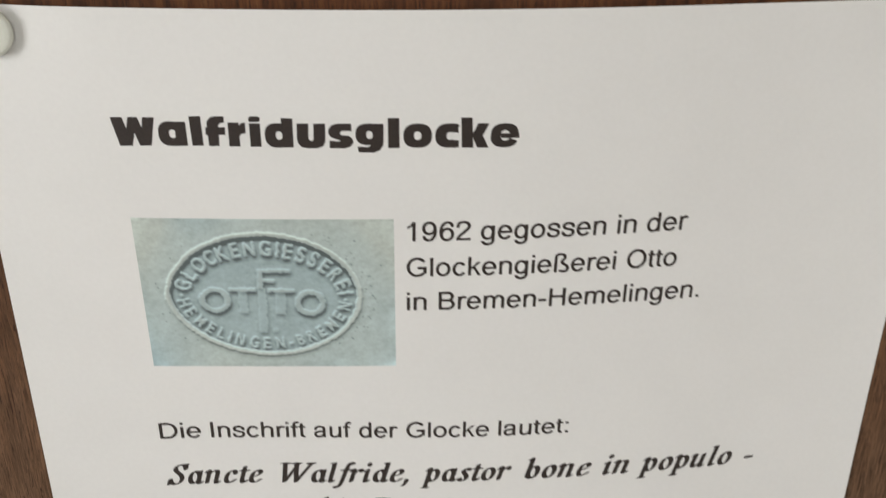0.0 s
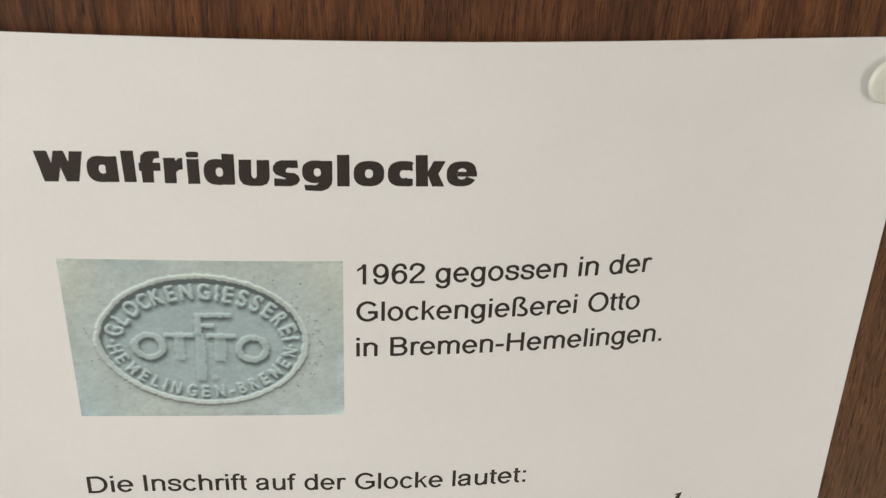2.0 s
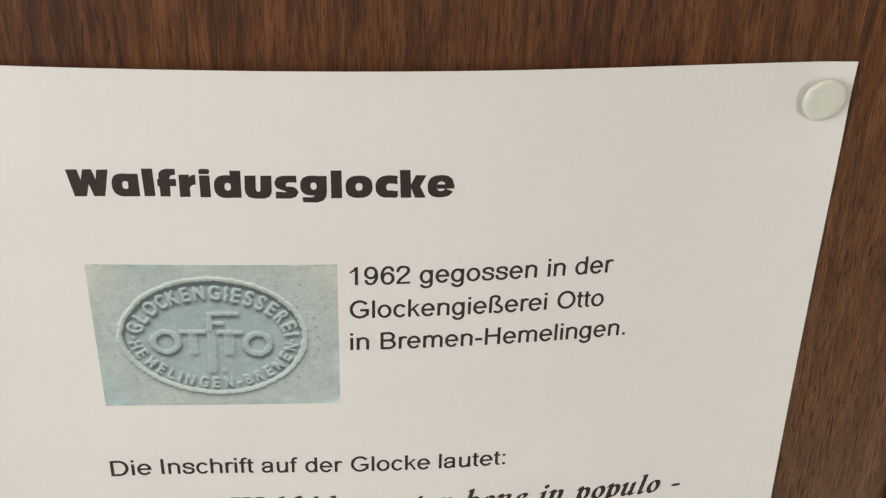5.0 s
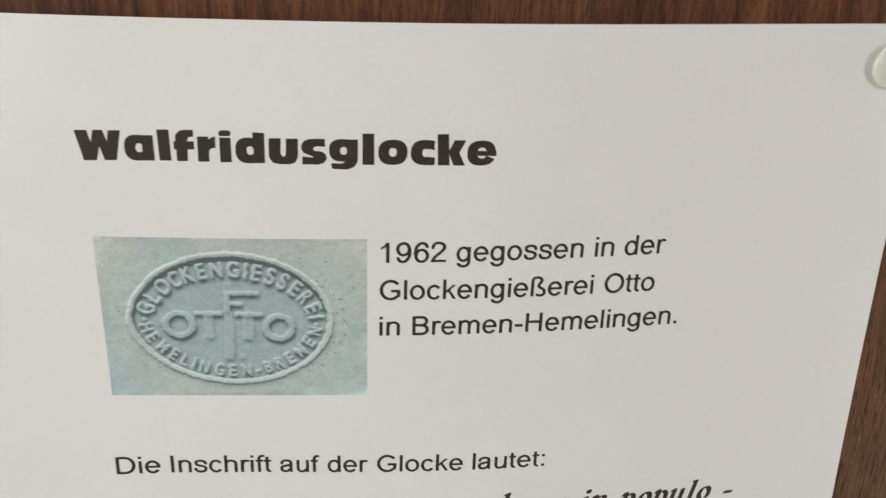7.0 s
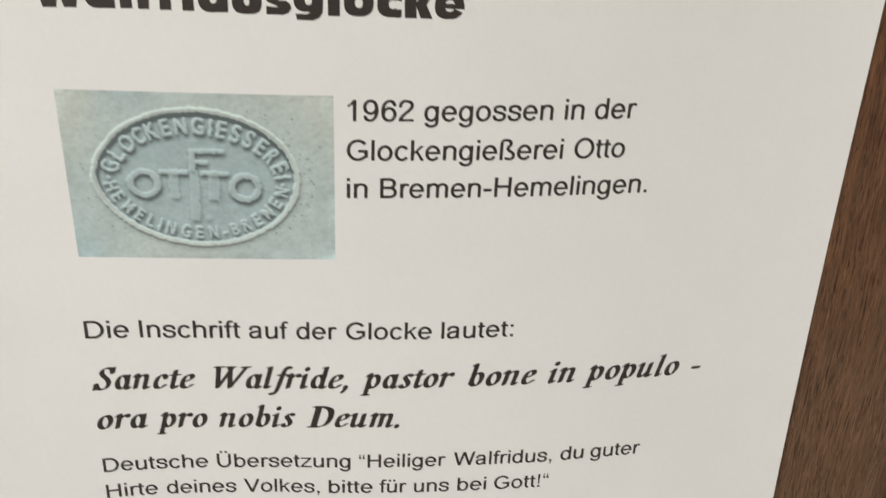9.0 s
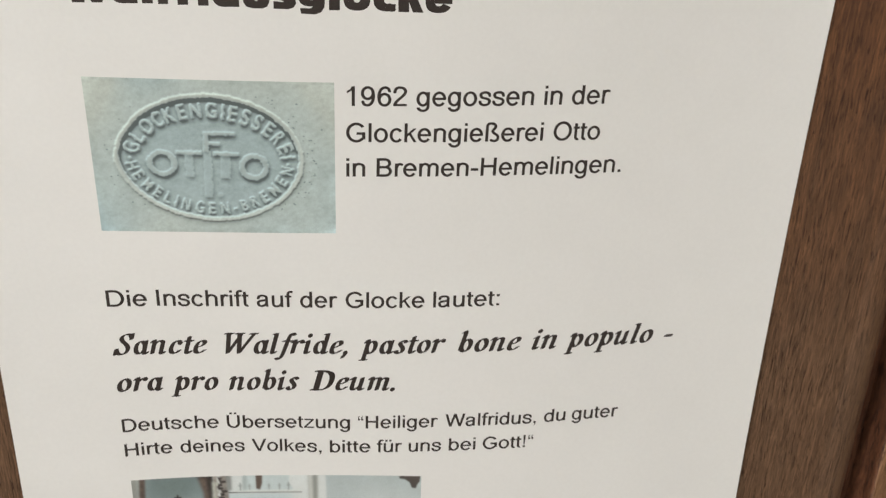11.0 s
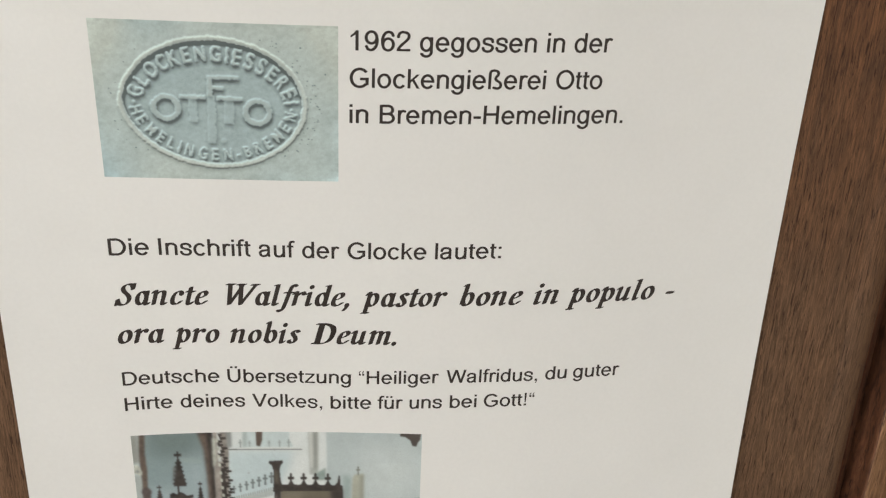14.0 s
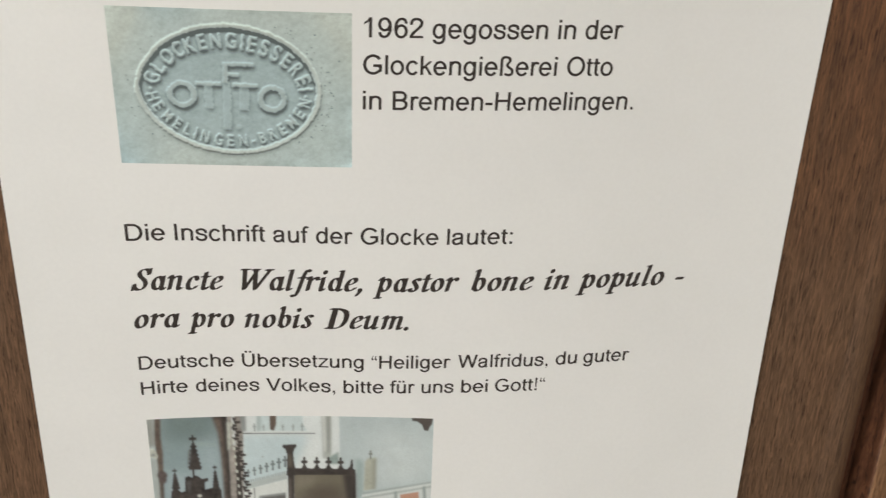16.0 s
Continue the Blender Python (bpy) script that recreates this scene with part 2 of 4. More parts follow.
def sheet_y(u, v):
    """How far the paper stands at u across and v down from its top left corner (m): pinned at the top corners, it bows outwards."""
    v = v if v < 0.19 else 0.19 + 0.02 * math.tanh((v - 0.19) / 0.02)
    p = u / SHEET_W
    s, w = 2 * p - 1, (v - 0.1) / 0.1
    c = BULGE
    b = 4 * p * (1 - p) * (c[0] + c[1] * s + c[2] * s * s + c[3] * w + c[4] * w * w + c[5] * s * w + c[6] * s * s * w + c[7] * s ** 3 + c[8] * w ** 3 + c[9] * s * w * w)
    for pu, pv in ((0.2012, 0.0079), (0.0085, 0.0046)):
        b -= 0.13 * math.exp(-((u - pu) ** 2 + (v - pv) ** 2) / (2 * 0.006 ** 2))
    b += c[10] * s * w + c[11] * w * w + c[12] * w * w * s
    return min(-0.01 * b - 0.0006, -0.0004)


def on_sheet(u, v, lift=0.0):
    """Millimetres on the sheet, and microns above it, to a place in the room."""
    u, v, e = u / 1000, v / 1000, 0.0005
    n = Vector(((sheet_y(u + e, v) - sheet_y(u - e, v)) / (2 * e), -1, -(sheet_y(u, v + e) - sheet_y(u, v - e)) / (2 * e))).normalized()
    return Vector((u - SHEET_W / 2, sheet_y(u, v), TOP - v)) + n * lift * 1e-6


def sheet_bm(nu=64, nv=88, thick=90.0):
    bm = bmesh.new()
    rows = []
    for lift in (0.0, -thick):
        rows.append([[bm.verts.new(on_sheet(210.0 * i / nu, 297.0 * j / nv, lift)) for i in range(nu + 1)] for j in range(nv + 1)])
    f, b = rows
    for j in range(nv):
        for i in range(nu):
            bm.faces.new((f[j][i], f[j + 1][i], f[j + 1][i + 1], f[j][i + 1]))
            bm.faces.new((b[j][i], b[j][i + 1], b[j + 1][i + 1], b[j + 1][i]))
    for j in range(nv):
        bm.faces.new((f[j][0], b[j][0], b[j + 1][0], f[j + 1][0]))
        bm.faces.new((f[j][nu], f[j + 1][nu], b[j + 1][nu], b[j][nu]))
    for i in range(nu):
        bm.faces.new((f[0][i], f[0][i + 1], b[0][i + 1], b[0][i]))
        bm.faces.new((f[nv][i], b[nv][i], b[nv][i + 1], f[nv][i + 1]))
    for face in bm.faces:
        face.smooth = True
    front = {v for row in f for v in row}
    for e in bm.edges:
        if len({v in front for v in e.verts}) == 1 and len({all(v in front for v in q.verts) or not any(v in front for v in q.verts) for q in e.link_faces}) == 2:
            e.smooth = False
    return bm


sheet = part("notice_sheet", sheet_bm(), PAPER)
tagged(sheet, "white printed paper notice pinned to a dark oak door", "notice")


def wrap(bm, lift, longest=2.5):
    """Takes a flat drawing (millimetres across, millimetres down as -y) onto the bowed sheet."""
    for _ in range(6):
        long = [e for e in bm.edges if e.calc_length() > longest]
        if not long:
            break
        bmesh.ops.subdivide_edges(bm, edges=long, cuts=1)
        bmesh.ops.triangulate(bm, faces=bm.faces[:])
    for v in bm.verts:
        v.co = on_sheet(v.co.x, -v.co.y, lift + v.co.z)
    bmesh.ops.recalc_face_normals(bm, faces=bm.faces[:])
    if bm.faces and sum(f.normal.y * f.calc_area() for f in bm.faces) > 0:
        bmesh.ops.reverse_faces(bm, faces=bm.faces[:])
    return bm


# ---------------------------------------------------------------- lettering
def glyph_mesh(text, bold=0.0):
    """The flat outline of a word in the built-in font, 1 em = 1."""
    cu = bpy.data.curves.new("word", "FONT")
    cu.body, cu.size, cu.resolution_u, cu.offset = text, 1.0, 5, bold
    ob = bpy.data.objects.new("word", cu)
    scene.collection.objects.link(ob)
    bpy.context.view_layer.update()
    me = bpy.data.meshes.new_from_object(ob.evaluated_get(bpy.context.evaluated_depsgraph_get()))
    bpy.data.objects.remove(ob)
    bpy.data.curves.remove(cu)
    bm = bmesh.new()
    bm.from_mesh(me)
    bpy.data.meshes.remove(me)
    return bm


def oval(cx, cy, rx, ry, a0=0, a1=360, n=14):
    return [(cx + rx * math.cos(radians(a0 + (a1 - a0) * i / n)), cy + ry * math.sin(radians(a0 + (a1 - a0) * i / n))) for i in range(n + 1)]


def ring(polys, cx, cy, rx, ry, ix, iy, a0=0, a1=360, n=28):
    """A band between two ovals, from a0 to a1 degrees."""
    o, i = oval(cx, cy, rx, ry, a0, a1, n), oval(cx, cy, ix, iy, a0, a1, n)
    for k in range(n):
        polys.append([o[k], o[k + 1], i[k + 1], i[k]])


def slab(polys, *points):
    polys.append(list(points))


def bar(polys, x0, y0, x1, y1):
    polys.append([(x0, y0), (x1, y0), (x1, y1), (x0, y1)])


def smooth(points, n=4):
    """A curve through the points."""
    p = [Vector(q) for q in points]
    if len(p) < 3:
        return p
    ext = [2 * p[0] - p[1]] + p + [2 * p[-1] - p[-2]]
    out = [p[0]]
    for i in range(1, len(ext) - 2):
        a, b, c, d = ext[i - 1], ext[i], ext[i + 1], ext[i + 2]
        for k in range(1, n + 1):
            t = k / n
            out.append(0.5 * (2 * b + (c - a) * t + (2 * a - 5 * b + 4 * c - d) * t * t + (3 * b - a - 3 * c + d) * t ** 3))
    return out


def hull(points):
    pts = sorted(set((round(x, 5), round(y, 5)) for x, y in points))

    def half(seq):
        h = []
        for q in seq:
            while len(h) > 1 and (h[-1][0] - h[-2][0]) * (q[1] - h[-2][1]) - (h[-1][1] - h[-2][1]) * (q[0] - h[-2][0]) <= 0:
                h.pop()
            h.append(q)
        return h[:-1]
    return half(pts) + half(pts[::-1])


def pen_stroke(polys, points, nib):
    line = smooth(points)
    for a, b in zip(line, line[1:]):
        polys.append(hull([(a.x + x, a.y + y) for x, y in nib] + [(b.x + x, b.y + y) for x, y in nib]))


def broad_nib(width, thin, angle, n=10):
    c, s = math.cos(radians(angle)), math.sin(radians(angle))
    return [(width / 2 * math.cos(2 * math.pi * i / n) * c - thin / 2 * math.sin(2 * math.pi * i / n) * s,
             width / 2 * math.cos(2 * math.pi * i / n) * s + thin / 2 * math.sin(2 * math.pi * i / n) * c) for i in range(n)]


# advance widths of the grotesque letters, in thousandths of an em
ADVANCE = {}
for chars, advance in (("abdeghnouü1269", 556), ("cksz", 500), ("ft.,:!I", 278), ("il", 222), ("m", 833), ("r-“", 333), ("ß", 611), ("BV", 667), ("DHÜ", 722), ("GO", 778), ("W", 944)):
    for ch in chars:
        ADVANCE[ch] = advance / 1000
STEM, THIN, CAP_STEM, XH, CAP = 0.108, 0.094, 0.114, 0.519, 0.716


def grotesque(ch):
    """The solid pieces of one letter of a plain grotesque, 1 em = 1: stems, bows and pen curves."""
    p = []
    nib = broad_nib(STEM, THIN, 0, 12)

    def stem(x, y0=0.0, y1=XH, w=STEM):
        bar(p, x - (w - 0.09) / 2, y0, x + (w + 0.09) / 2, y1)

    def bow(cx, cy, rx, ry, a0=0, a1=360, w=STEM, h=THIN, n=30):
        ring(p, cx, cy, rx + 0.009, ry + 0.009, rx + 0.009 - w, ry + 0.009 - h, a0, a1, n)

    def curve(*points):
        pen_stroke(p, points, nib)

    def arch(x, right):
        curve((x, 0.34), (x + 0.04, 0.43), (x + 0.11, 0.483), (x + 0.19, 0.492), (right - 0.06, 0.465), (right, 0.395), (right + 0.002, 0.32))

    def cup(x, right):
        curve((x, 0.20), (x + 0.008, 0.11), (x + 0.06, 0.045), (x + 0.14, 0.027), (x + 0.22, 0.048), (right - 0.05, 0.10), (right, 0.19))

    if ch == "a":
        curve((0.087, 0.372), (0.115, 0.45), (0.19, 0.49), (0.27, 0.493), (0.36, 0.475), (0.405, 0.42), (0.408, 0.33))
        curve((0.408, 0.305), (0.30, 0.282), (0.16, 0.255), (0.087, 0.20), (0.082, 0.13), (0.12, 0.06), (0.20, 0.028), (0.30, 0.05), (0.38, 0.115), (0.408, 0.19))
        stem(0.363, 0.09, 0.38)
        slab(p, (0.363, 0.13), (0.453, 0.13), (0.478, 0), (0.388, 0))
    elif ch in "bd":
        stem(0.066 if ch == "b" else 0.397, 0, CAP)
        bow(0.290 if ch == "b" else 0.262, 0.260, 0.228, 0.271)
    elif ch == "c":
        bow(0.272, 0.260, 0.234, 0.271, 36, 324)
    elif ch == "e":
        bow(0.276, 0.260, 0.240, 0.271, 0, 326)
        bar(p, 0.08, 0.224, 0.522, 0.312)
    elif ch == "f":
        stem(0.087)
        bar(p, 0.009, 0.438, 0.268, XH + 0.004)
        curve((0.132, 0.50), (0.134, 0.59), (0.16, 0.655), (0.21, 0.688), (0.272, 0.686))
    elif ch == "g":
        bow(0.258, 0.262, 0.226, 0.269)
        stem(0.396, -0.03)
        bow(0.262, -0.02, 0.224, 0.191, 190, 360, n=14)
    elif ch in "hn":
        stem(0.066, 0, CAP if ch == "h" else XH)
        stem(0.401, 0, 0.36)
        arch(0.111, 0.446)
    elif ch == "i":
        stem(0.066)
        stem(0.066, 0.615, CAP)
    elif ch == "k":
        stem(0.066, 0, CAP)
        slab(p, (0.15, 0.195), (0.15, 0.302), (0.375, XH), (0.489, XH))
        slab(p, (0.222, 0.285), (0.288, 0.348), (0.499, 0), (0.390, 0))
    elif ch == "l":
        stem(0.064, 0, CAP)
    elif ch == "m":
        for x, top in ((0.066, XH), (0.373, 0.36), (0.678, 0.36)):
            stem(x, 0, top)
        arch(0.111, 0.418)
        arch(0.418, 0.723)
    elif ch == "o":
        bow(0.275, 0.260, 0.242, 0.271)
    elif ch == "r":
        stem(0.065)
        curve((0.110, 0.30), (0.135, 0.40), (0.19, 0.47), (0.25, 0.49), (0.31, 0.473))
    elif ch == "s":
        curve((0.422, 0.372), (0.39, 0.452), (0.30, 0.492), (0.20, 0.49), (0.115, 0.45), (0.098, 0.378), (0.14, 0.315), (0.25, 0.28),
              (0.36, 0.247), (0.418, 0.19), (0.412, 0.11), (0.35, 0.045), (0.25, 0.027), (0.15, 0.046), (0.093, 0.10), (0.078, 0.152))
    elif ch == "t":
        stem(0.080, 0.10, 0.65)
        bar(p, 0.018, 0.438, 0.268, XH + 0.004)
        bow(0.215, 0.125, 0.135, 0.13, 180, 290, n=8)
    elif ch in "uü":
        stem(0.063, 0.16)
        stem(0.398)
        cup(0.108, 0.443)
        if ch == "ü":
            stem(0.135, 0.615, CAP)
            stem(0.325, 0.615, CAP)
    elif ch == "z":
        bar(p, 0.045, 0.445, 0.465, XH)
        bar(p, 0.02, 0, 0.482, 0.074)
        slab(p, (0.02, 0.07), (0.135, 0.07), (0.465, 0.45), (0.35, 0.45))
    elif ch == "ß":
        stem(0.066, 0, 0.53)
        curve((0.111, 0.51), (0.118, 0.62), (0.18, 0.685), (0.27, 0.696), (0.37, 0.67), (0.42, 0.60), (0.40, 0.52), (0.335, 0.44), (0.325, 0.38),
              (0.38, 0.32), (0.48, 0.255), (0.525, 0.18), (0.515, 0.09), (0.45, 0.036), (0.36, 0.03), (0.275, 0.055))
    elif ch == "B":
        stem(0.073, 0, CAP, CAP_STEM)
        for y0, y1 in ((0.634, CAP), (0.331, 0.413), (0, 0.082)):
            bar(p, 0.15, y0 - 0.009, 0.37, y1 + 0.009)
        bow(0.362, 0.5235, 0.220, 0.1925, -90, 90, CAP_STEM, 0.098, 16)
        bow(0.368, 0.2065, 0.248, 0.2065, -90, 90, CAP_STEM, 0.098, 16)
    elif ch == "D":
        stem(0.077, 0, CAP, CAP_STEM)
        for y0, y1 in ((0.634, CAP), (0, 0.082)):
            bar(p, 0.15, y0 - 0.009, 0.35, y1 + 0.009)
        bow(0.345, 0.358, 0.332, 0.358, -90, 90, CAP_STEM, 0.098, 22)
    elif ch == "G":
        bow(0.400, 0.358, 0.350, 0.370, 38, 318, CAP_STEM, 0.1)
        bar(p, 0.41, 0.272, 0.722, 0.372)
        stem(0.617, 0.10, 0.364, CAP_STEM)
    elif ch == "H":
        stem(0.080, 0, CAP, CAP_STEM)
        stem(0.547, 0, CAP, CAP_STEM)
        bar(p, 0.15, 0.33, 0.57, 0.43)
    elif ch == "I":
        stem(0.093, 0, CAP, CAP_STEM)
    elif ch == "O":
        bow(0.391, 0.358, 0.345, 0.370, 0, 360, CAP_STEM, 0.1)
    elif ch == "Ü":
        stem(0.079, 0.27, CAP, CAP_STEM)
        stem(0.547, 0.27, CAP, CAP_STEM)
        bow(0.3605, 0.28, 0.2815, 0.292, 180, 360, CAP_STEM, 0.1, 20)
        stem(0.215, 0.765, 0.86)
        stem(0.415, 0.765, 0.86)
    elif ch == "V":
        slab(p, (-0.004, CAP), (0.115, CAP), (0.391, 0), (0.275, 0))
        slab(p, (0.552, CAP), (0.670, CAP), (0.391, 0), (0.275, 0))
    elif ch == "W":
        for x0, x1 in ((0.012, 0.202), (0.421, 0.202), (0.421, 0.648), (0.836, 0.648)):
            slab(p, (x0 - 0.008, CAP), (x0 + 0.108, CAP), (x1 + 0.104, 0), (x1 - 0.008, 0))
    elif ch == "1":
        stem(0.284, 0, CAP)
        slab(p, (0.284, CAP), (0.325, CAP), (0.290, 0.575), (0.109, 0.455), (0.109, 0.54), (0.215, 0.61))
    elif ch == "2":
        curve((0.078, 0.51), (0.105, 0.61), (0.18, 0.672), (0.28, 0.68), (0.39, 0.645), (0.444, 0.56), (0.42, 0.455), (0.32, 0.34), (0.17, 0.20), (0.09, 0.085))
        bar(p, 0.03, 0, 0.505, 0.084)
    elif ch == "6":
        bow(0.285, 0.235, 0.227, 0.247)
        curve((0.452, 0.55), (0.41, 0.64), (0.31, 0.680), (0.20, 0.645), (0.12, 0.53), (0.09, 0.37), (0.10, 0.24))
    elif ch == "9":
        bow(0.266, 0.474, 0.227, 0.247)
        curve((0.099, 0.159), (0.141, 0.069), (0.241, 0.029), (0.351, 0.064), (0.431, 0.179), (0.461, 0.339), (0.451, 0.469))
    elif ch in ".:":
        stem(0.091, 0, 0.11, 0.115)
        if ch == ":":
            stem(0.091, 0.419, XH, 0.115)
    elif ch == ",":
        stem(0.088, 0, 0.11, 0.115)
        slab(p, (0.135, 0.01), (0.188, 0.01), (0.165, -0.09), (0.11, -0.14), (0.092, -0.11), (0.13, -0.07))
    elif ch == "!":
        slab(p, (0.088, CAP), (0.192, CAP), (0.168, 0.18), (0.112, 0.18))
        stem(0.090, 0, 0.11, 0.115)
    elif ch == "-":
        bar(p, 0.028, 0.208, 0.305, 0.310)
    elif ch == "“":
        for x in (0.045, 0.195):
            bar(p, x, 0.465, x + 0.095, 0.56)
            slab(p, (x, 0.55), (x + 0.042, 0.55), (x + 0.05, 0.64), (x + 0.09, 0.69), (x + 0.075, CAP), (x + 0.015, 0.67))
    return p


def drawn_bm(polys):
    """Flat pieces side by side in one mesh; each stands a hair above the one before it."""
    bm = bmesh.new()
    for i, poly in enumerate(polys):
        if len(poly) > 2:
            bm.faces.new([bm.verts.new((x, y, (i % 24) * 0.4)) for x, y in poly])
    return bm


def drift(bm, run):
    """Lets a word's flat drawing follow the line's uneven baseline; run: places across and how far the line sinks there."""
    for v in bm.verts:
        v.co.y -= float(np.interp(v.co.x, run[0], run[1]))


def print_word(name, text, u0, u1, base, cap, parent, run):
    """One word, its left and right ends and its baseline in millimetres, and the height of its capitals."""
    polys, pen_x = [], 0.0
    for ch in text:
        polys += [[(x + pen_x, y) for x, y in q] for q in grotesque(ch)]
        pen_x += ADVANCE[ch]
    xs = [x for q in polys for x, _ in q]
    a, k = min(xs), (u1 - u0) / (max(xs) - min(xs))
    bm = drawn_bm([[(u0 + (x - a) * k, -base + y * cap / CAP) for x, y in q] for q in polys])
    drift(bm, run)
    return part(name, wrap(bm, 30.0), INK, parent)


def line_of_words(name, base, cap, words, run=((0, 210), (0, 0))):
    """A printed line, word by word."""
    for text, u0, u1 in words:
        print_word(name, text, u0, u1, base, cap, sheet, run)


line_of_words("printed_word", 50.85, 4.75, [("1962", 90.4, 104.5), ("gegossen", 106.7, 135.2), ("in", 137.8, 142.3), ("der", 144.7, 154.5)], run=((90, 120, 155), (0.12, 0, -0.1)))
line_of_words("printed_word", 59.9, 4.75, [("Glockengießerei", 90.2, 138.3), ("Otto", 140.9, 153.0)])
line_of_words("printed_word", 68.8, 4.75, [("in", 90.2, 94.8), ("Bremen-Hemelingen.", 97.5, 159.7)])
line_of_words("printed_word", 105.4, 4.7, [("Die", 29.1, 39.3), ("Inschrift", 41.7, 65.0), ("auf", 67.0, 76.3), ("der", 78.1, 87.7), ("Glocke", 89.8, 110.4), ("lautet:", 112.7, 130.4)],
              run=((29, 41, 65, 87, 110, 130), (0.1, -0.25, -0.2, 0.2, 0.4, 0.3)))
line_of_words("printed_word", 144.0, 4.2, [("Deutsche", 28.9, 54.9), ("Übersetzung", 57.1, 90.8), ("“Heiliger", 93.0, 115.3), ("Walfridus,", 117.4, 143.5), ("du", 145.8, 152.1), ("guter", 154.0, 167.8)],
              ((29, 34, 42, 55, 75, 95, 120, 143, 152, 168), (0.55, 0.15, -0.25, -0.5, -0.4, 0.1, 0.0, 0.05, -0.3, -0.4)))
line_of_words("printed_word", 152.0, 4.2, [("Hirte", 28.8, 41.7), ("deines", 43.9, 61.5), ("Volkes,", 63.5, 82.8), ("bitte", 85.1, 96.5), ("für", 98.3, 105.4), ("uns", 107.3, 116.5), ("bei", 118.7, 126.4), ("Gott!“", 128.5, 143.2)],
              ((29, 34, 42, 55, 72, 85, 105, 143), (0.75, 0.25, -0.2, -0.5, -0.45, 0.15, 0.3, 0.15)))


TAIL = [(0, 6), (2, 1.5), (5, 1.5), (9, 6)]


def tail(x, top):
    return [(x, top), (x, 14)] + [(x + a, b) for a, b in TAIL]


ITALIC = {
    "n": (52, [[(2, 38), (9, 43), (9, 2)], [(9, 30), (18, 40), (27, 43), (33, 38), (33, 14), (33, 6), (35, 1.5), (38, 1.5), (42, 6)]]),
    "m": (71, [[(2, 38), (9, 43), (9, 2)], [(9, 30), (17, 40), (25, 43), (31, 38), (31, 2)], [(31, 30), (39, 40), (47, 43), (53, 38), (53, 14), (53, 6), (55, 1.5), (58, 1.5), (62, 6)]]),
    "i": (27, [[(2, 38), (9, 43)], tail(9, 43), [(9.5, 60), (10.3, 60.6)]]),
    "u": (54, [[(2, 38), (9, 43), (9, 12), (13, 3), (20, 3), (33, 18)], tail(33, 43)]),
    "a": (48, [oval(20, 22, 12.5, 20), tail(33, 43)]),
    "d": (48, [oval(20, 22, 12.5, 20), tail(33, 66), [(27, 65), (33, 66)]]),
    "b": (48, [[(4, 65), (10, 66), (10, 8)], oval(23, 22, 12.5, 20)]),
    "p": (48, [[(3, 38), (10, 43), (10, -19)], [(3, -20), (18, -20)], oval(23, 22, 12.5, 20)]),
    "o": (46, [oval(21, 22, 13.5, 20)]),
    "e": (42, [[(9, 20), (23, 25), (31, 33), (28, 41), (21, 42), (12, 35), (8, 20), (10, 7), (17, 2), (26, 4), (34, 11)]]),
    "c": (42, [[(31, 35), (28, 41), (21, 42), (12, 35), (8, 20), (10, 7), (17, 2), (26, 4), (33, 11)], [(30, 35), (31, 36)]]),
    "s": (37, [[(28, 37), (24, 42), (17, 42), (11, 36), (14, 29), (22, 20), (25, 11), (21, 3), (13, 1.5), (7, 5), (6, 10)]]),
    "r": (38, [[(2, 38), (9, 43), (9, 2)], [(9, 28), (18, 39), (25, 43), (30, 40)], [(29, 40), (30, 40)]]),
    "t": (28, [[(12, 55), (11, 14), (12, 5), (15, 1.5), (19, 2), (24, 8)], [(3, 42), (23, 42)]]),
    "l": (27, [[(3, 65), (9, 66)], tail(9, 66)]),
    "f": (32, [[(34, 62), (29, 67), (23, 63), (19, 44), (15, 4), (11, -13), (5, -19), (-1, -15)], [(8, 42), (29, 42)]]),
    "S": (54, [[(44, 54), (40, 63), (31, 66), (20, 62), (16, 53), (21, 43), (34, 31), (39, 19), (35, 6), (24, 1), (13, 4), (7, 15)], [(45, 67), (44, 50)], [(7, 18), (6, 0)]]),
    "W": (88, [[(8, 65), (18, 2)], [(18, 2), (43, 60)], [(39, 65), (50, 2)], [(50, 2), (80, 64)], [(0, 65.5), (19, 65.5)], [(31, 65.5), (49, 65.5)], [(71, 65.5), (88, 65.5)]]),
    "D": (70, [[(14, 65), (14, 1)], [(19, 65), (19, 1)], [(36, 64), (50, 57), (56, 44), (56, 24), (48, 8), (36, 2)], [(4, 65.5), (30, 65), (46, 58), (53, 44), (53, 24), (45, 8), (30, 1), (4, 1)]]),
    ",": (22, [[(8, 4), (9, 0), (3, -13)], [(8, 4), (8.6, 4.6)]]),
    ".": (22, [[(7, 3), (8, 3.8)]]),
    "-": (30, [[(4, 21), (26, 21)], [(4, 18), (26, 18)]]),
}


